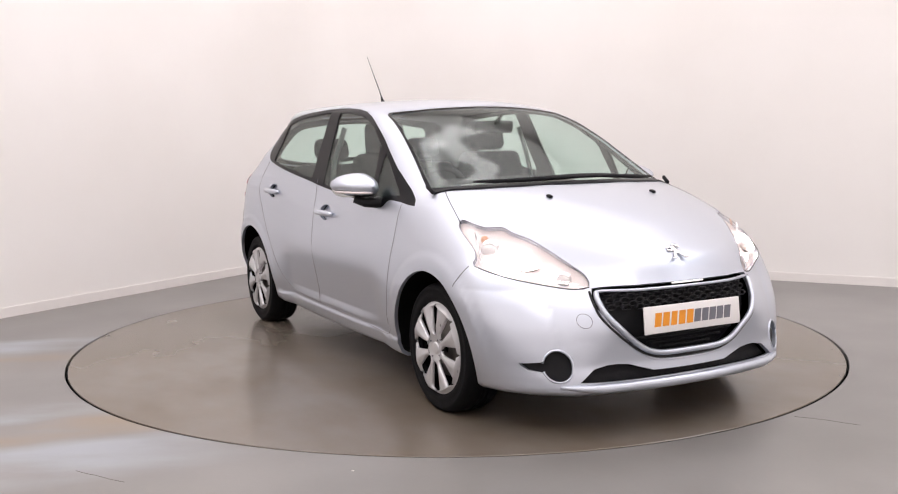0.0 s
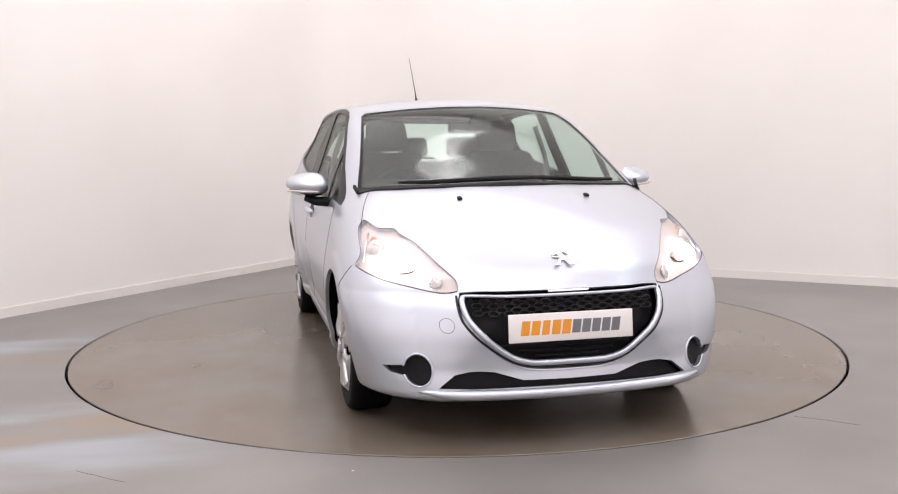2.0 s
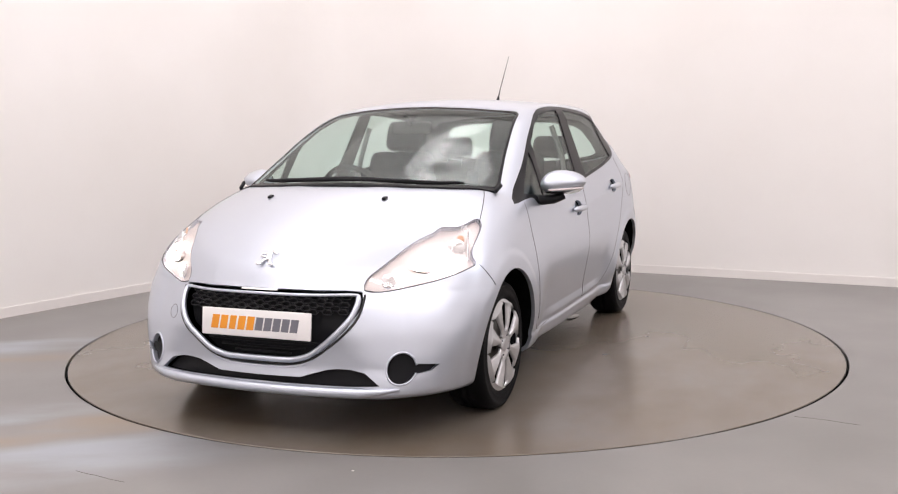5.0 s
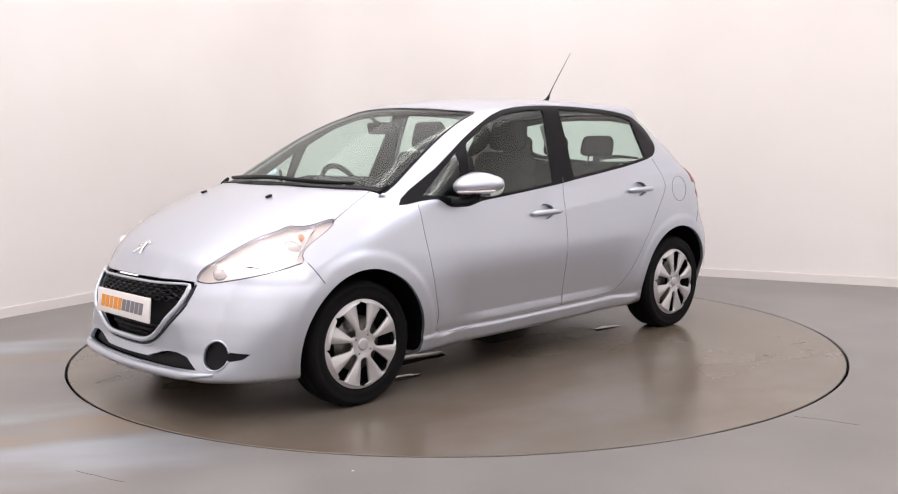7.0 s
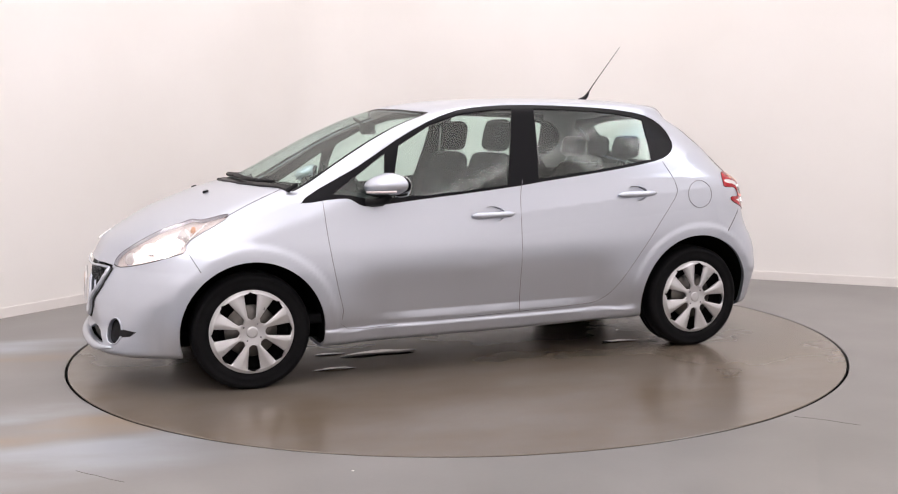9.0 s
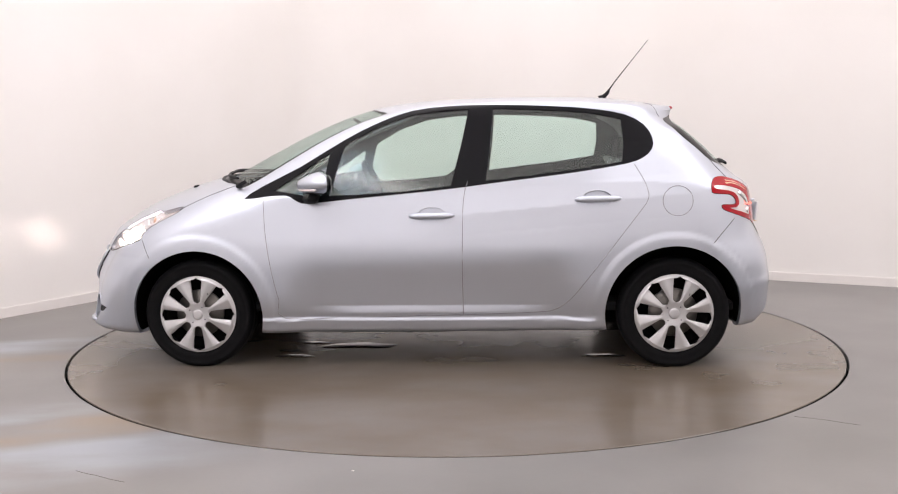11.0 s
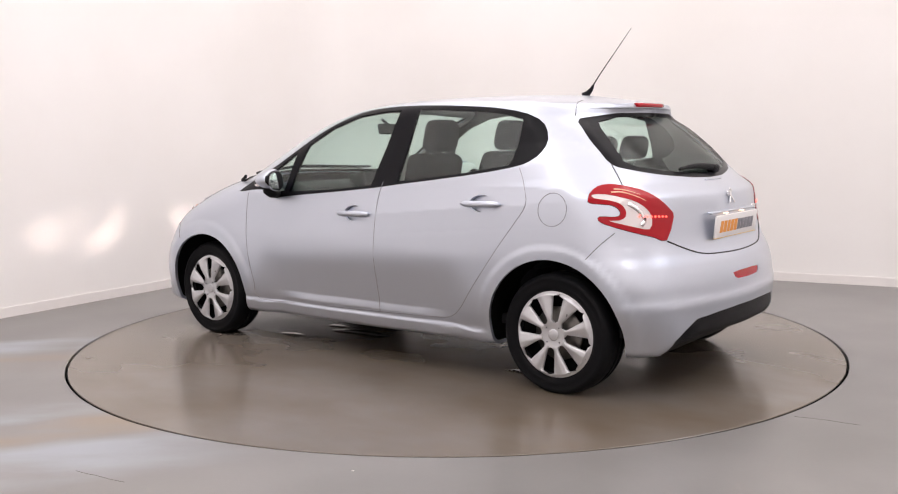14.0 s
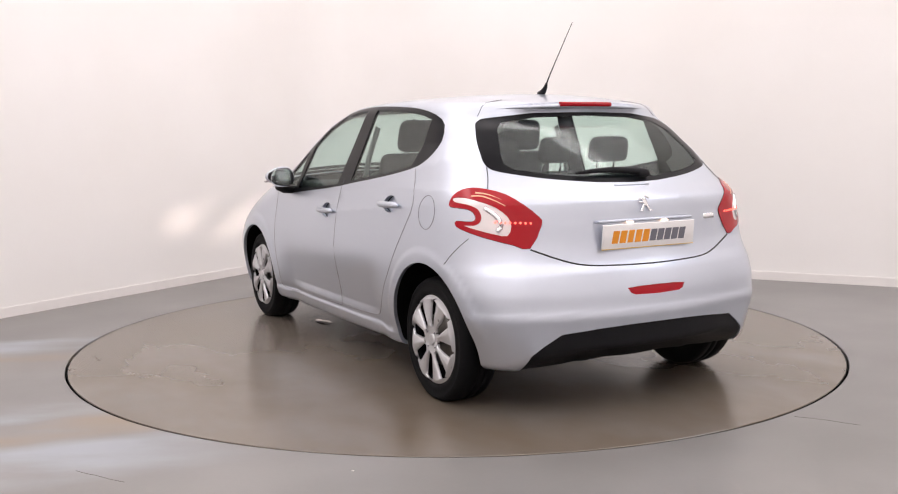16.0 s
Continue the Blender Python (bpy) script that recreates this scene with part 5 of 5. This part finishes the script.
# ---------------------------------------------------------------- cabin
part("underbody", joined(rbox((3.2, 1.18, 0.09), pose(0.12, 0, 0.235), 0.03), rbox((1.75, 1.52, 0.06), pose(0.0, 0, 0.245), 0.02), rbox((0.30, 0.95, 0.10), pose(1.74, 0, 0.25), 0.03), rbox((0.26, 0.80, 0.08), pose(-1.66, 0, 0.31), 0.03)), DARK, car, "black underbody")
part("exhaust", joined(tube([(0.9, 0.12, 0.19), (-0.2, 0.12, 0.175), (-0.9, 0.15, 0.19)], 0.025, 8), rbox((0.34, 0.45, 0.09), pose(-1.35, -0.1, 0.225), 0.04)), shader("dull_steel", (0.2, 0.19, 0.18), 0.5, 0.8, grain=(15, 0.3)), car, "dull steel exhaust")
part("cabin_floor", rbox((2.7, 1.42, 0.05), pose(-0.25, 0, 0.31), 0.01), CABIN, car, "dark cabin carpet")
dash = part("dashboard", joined(rbox((0.55, 1.40, 0.36), pose(0.86, 0, 0.76, 0, 0, 0), 0.08, segs=4), rbox((0.22, 0.44, 0.09), pose(0.62, -0.37, 0.95, 0, 8), 0.04), rbox((0.14, 0.26, 0.10), pose(0.62, 0.02, 0.955, 0, 10), 0.03)), CABIN, car, "dark grey dashboard")
wheel_at = pose(0.44, -0.37, 0.905, 0, -65, 0)
hoop = tube([wheel_at @ Vector((0.172 * math.cos(a), 0.178 * math.sin(a), 0)) for a in np.linspace(0, 2 * math.pi, 37)[:-1]], 0.016, 8, True)
part("steering_wheel", joined(hoop, rbox((0.15, 0.14, 0.05), wheel_at @ pose(0, 0, -0.01), 0.02), rbox((0.04, 0.32, 0.02), wheel_at, 0.008), rbox((0.16, 0.04, 0.02), wheel_at @ pose(-0.08, 0, 0), 0.008)), CABIN, car, "dark grey steering wheel")
mir = part("rear_view_mirror", rbox((0.035, 0.24, 0.068), pose(0.44, 0, 1.275, 0, 12), 0.016), CABIN, car, "dark interior mirror")
part("stalk", tube([(0.45, 0, 1.29), (0.52, 0, 1.335)], 0.010, 8), CABIN, mir)


def headrest(at, size, posts, parent):
    bits = rbox(size, at, 0.05, 0.10, 4)
    ob = part("headrest", bits, CLOTH, parent, "charcoal padded headrest")
    for y in (-posts, posts):
        part("headrest_post", tube([at @ Vector((0, y, -size[2] / 2 + 0.02)), at @ Vector((0.01, y, -size[2] / 2 - 0.08))], 0.006, 8), CHROME, parent, "thin steel headrest post")


for s in (1, -1):
    lean = pose(-0.12, s * 0.355, 0.83, 0, -17)
    seat = part("front_seat", joined(rbox((0.50, 0.50, 0.16), pose(0.22, s * 0.355, 0.52, 0, -8), 0.06, segs=4), rbox((0.13, 0.48, 0.62), lean, 0.055, 0.14, 4),
                                     rbox((0.15, 0.07, 0.46), lean @ pose(0.03, 0.20, -0.05), 0.03), rbox((0.15, 0.07, 0.46), lean @ pose(0.03, -0.20, -0.05), 0.03)), CLOTH, car, "charcoal cloth front seat")
    headrest(pose(-0.235, s * 0.345, 1.228, 0, -12), (0.10, 0.265, 0.185), 0.07, seat)
bench = part("rear_seat", joined(rbox((0.48, 1.26, 0.16), pose(-0.80, 0, 0.55, 0, -6), 0.06, segs=4), rbox((0.14, 1.26, 0.50), pose(-1.08, 0, 0.80, 0, -20), 0.05, 0.04, 4)), CLOTH, car, "charcoal cloth rear bench")
for y, w in ((0.345, 0.25), (0.0, 0.19), (-0.345, 0.25)):
    headrest(pose(-1.085, y, 1.150, 0, -14), (0.085, w, 0.135), 0.055, bench)
part("parcel_shelf", rbox((0.36, 1.10, 0.03), pose(-1.36, 0, 0.955), 0.01), CABIN, car, "dark parcel shelf")
for s in (1, -1):
    p = [(-0.235, s * 0.60, 1.28), (-0.24, s * 0.665, 1.10), (-0.22, s * 0.70, 0.90)]
    part("seat_belt", tube(p, 0.016, 4, squash=0.15), shader("grey_belt", (0.45, 0.45, 0.44), 0.8) if not bpy.data.materials.get("grey_belt") else bpy.data.materials["grey_belt"], car, "pale grey seat belt")


def motions():
    rows, turns = [], []
    for t, a in ANGLES:
        r = radians(a)
        rows.append((t, pose(0.0836 * math.cos(r) + 0.0374 * math.sin(r), 0.0836 * math.sin(r) - 0.0374 * math.cos(r), 0, 0, 0, a)))
        turns.append((t, pose(0, 0, 0, 0, 0, a)))
    walk(car, rows)
    walk(table, turns)


motions()
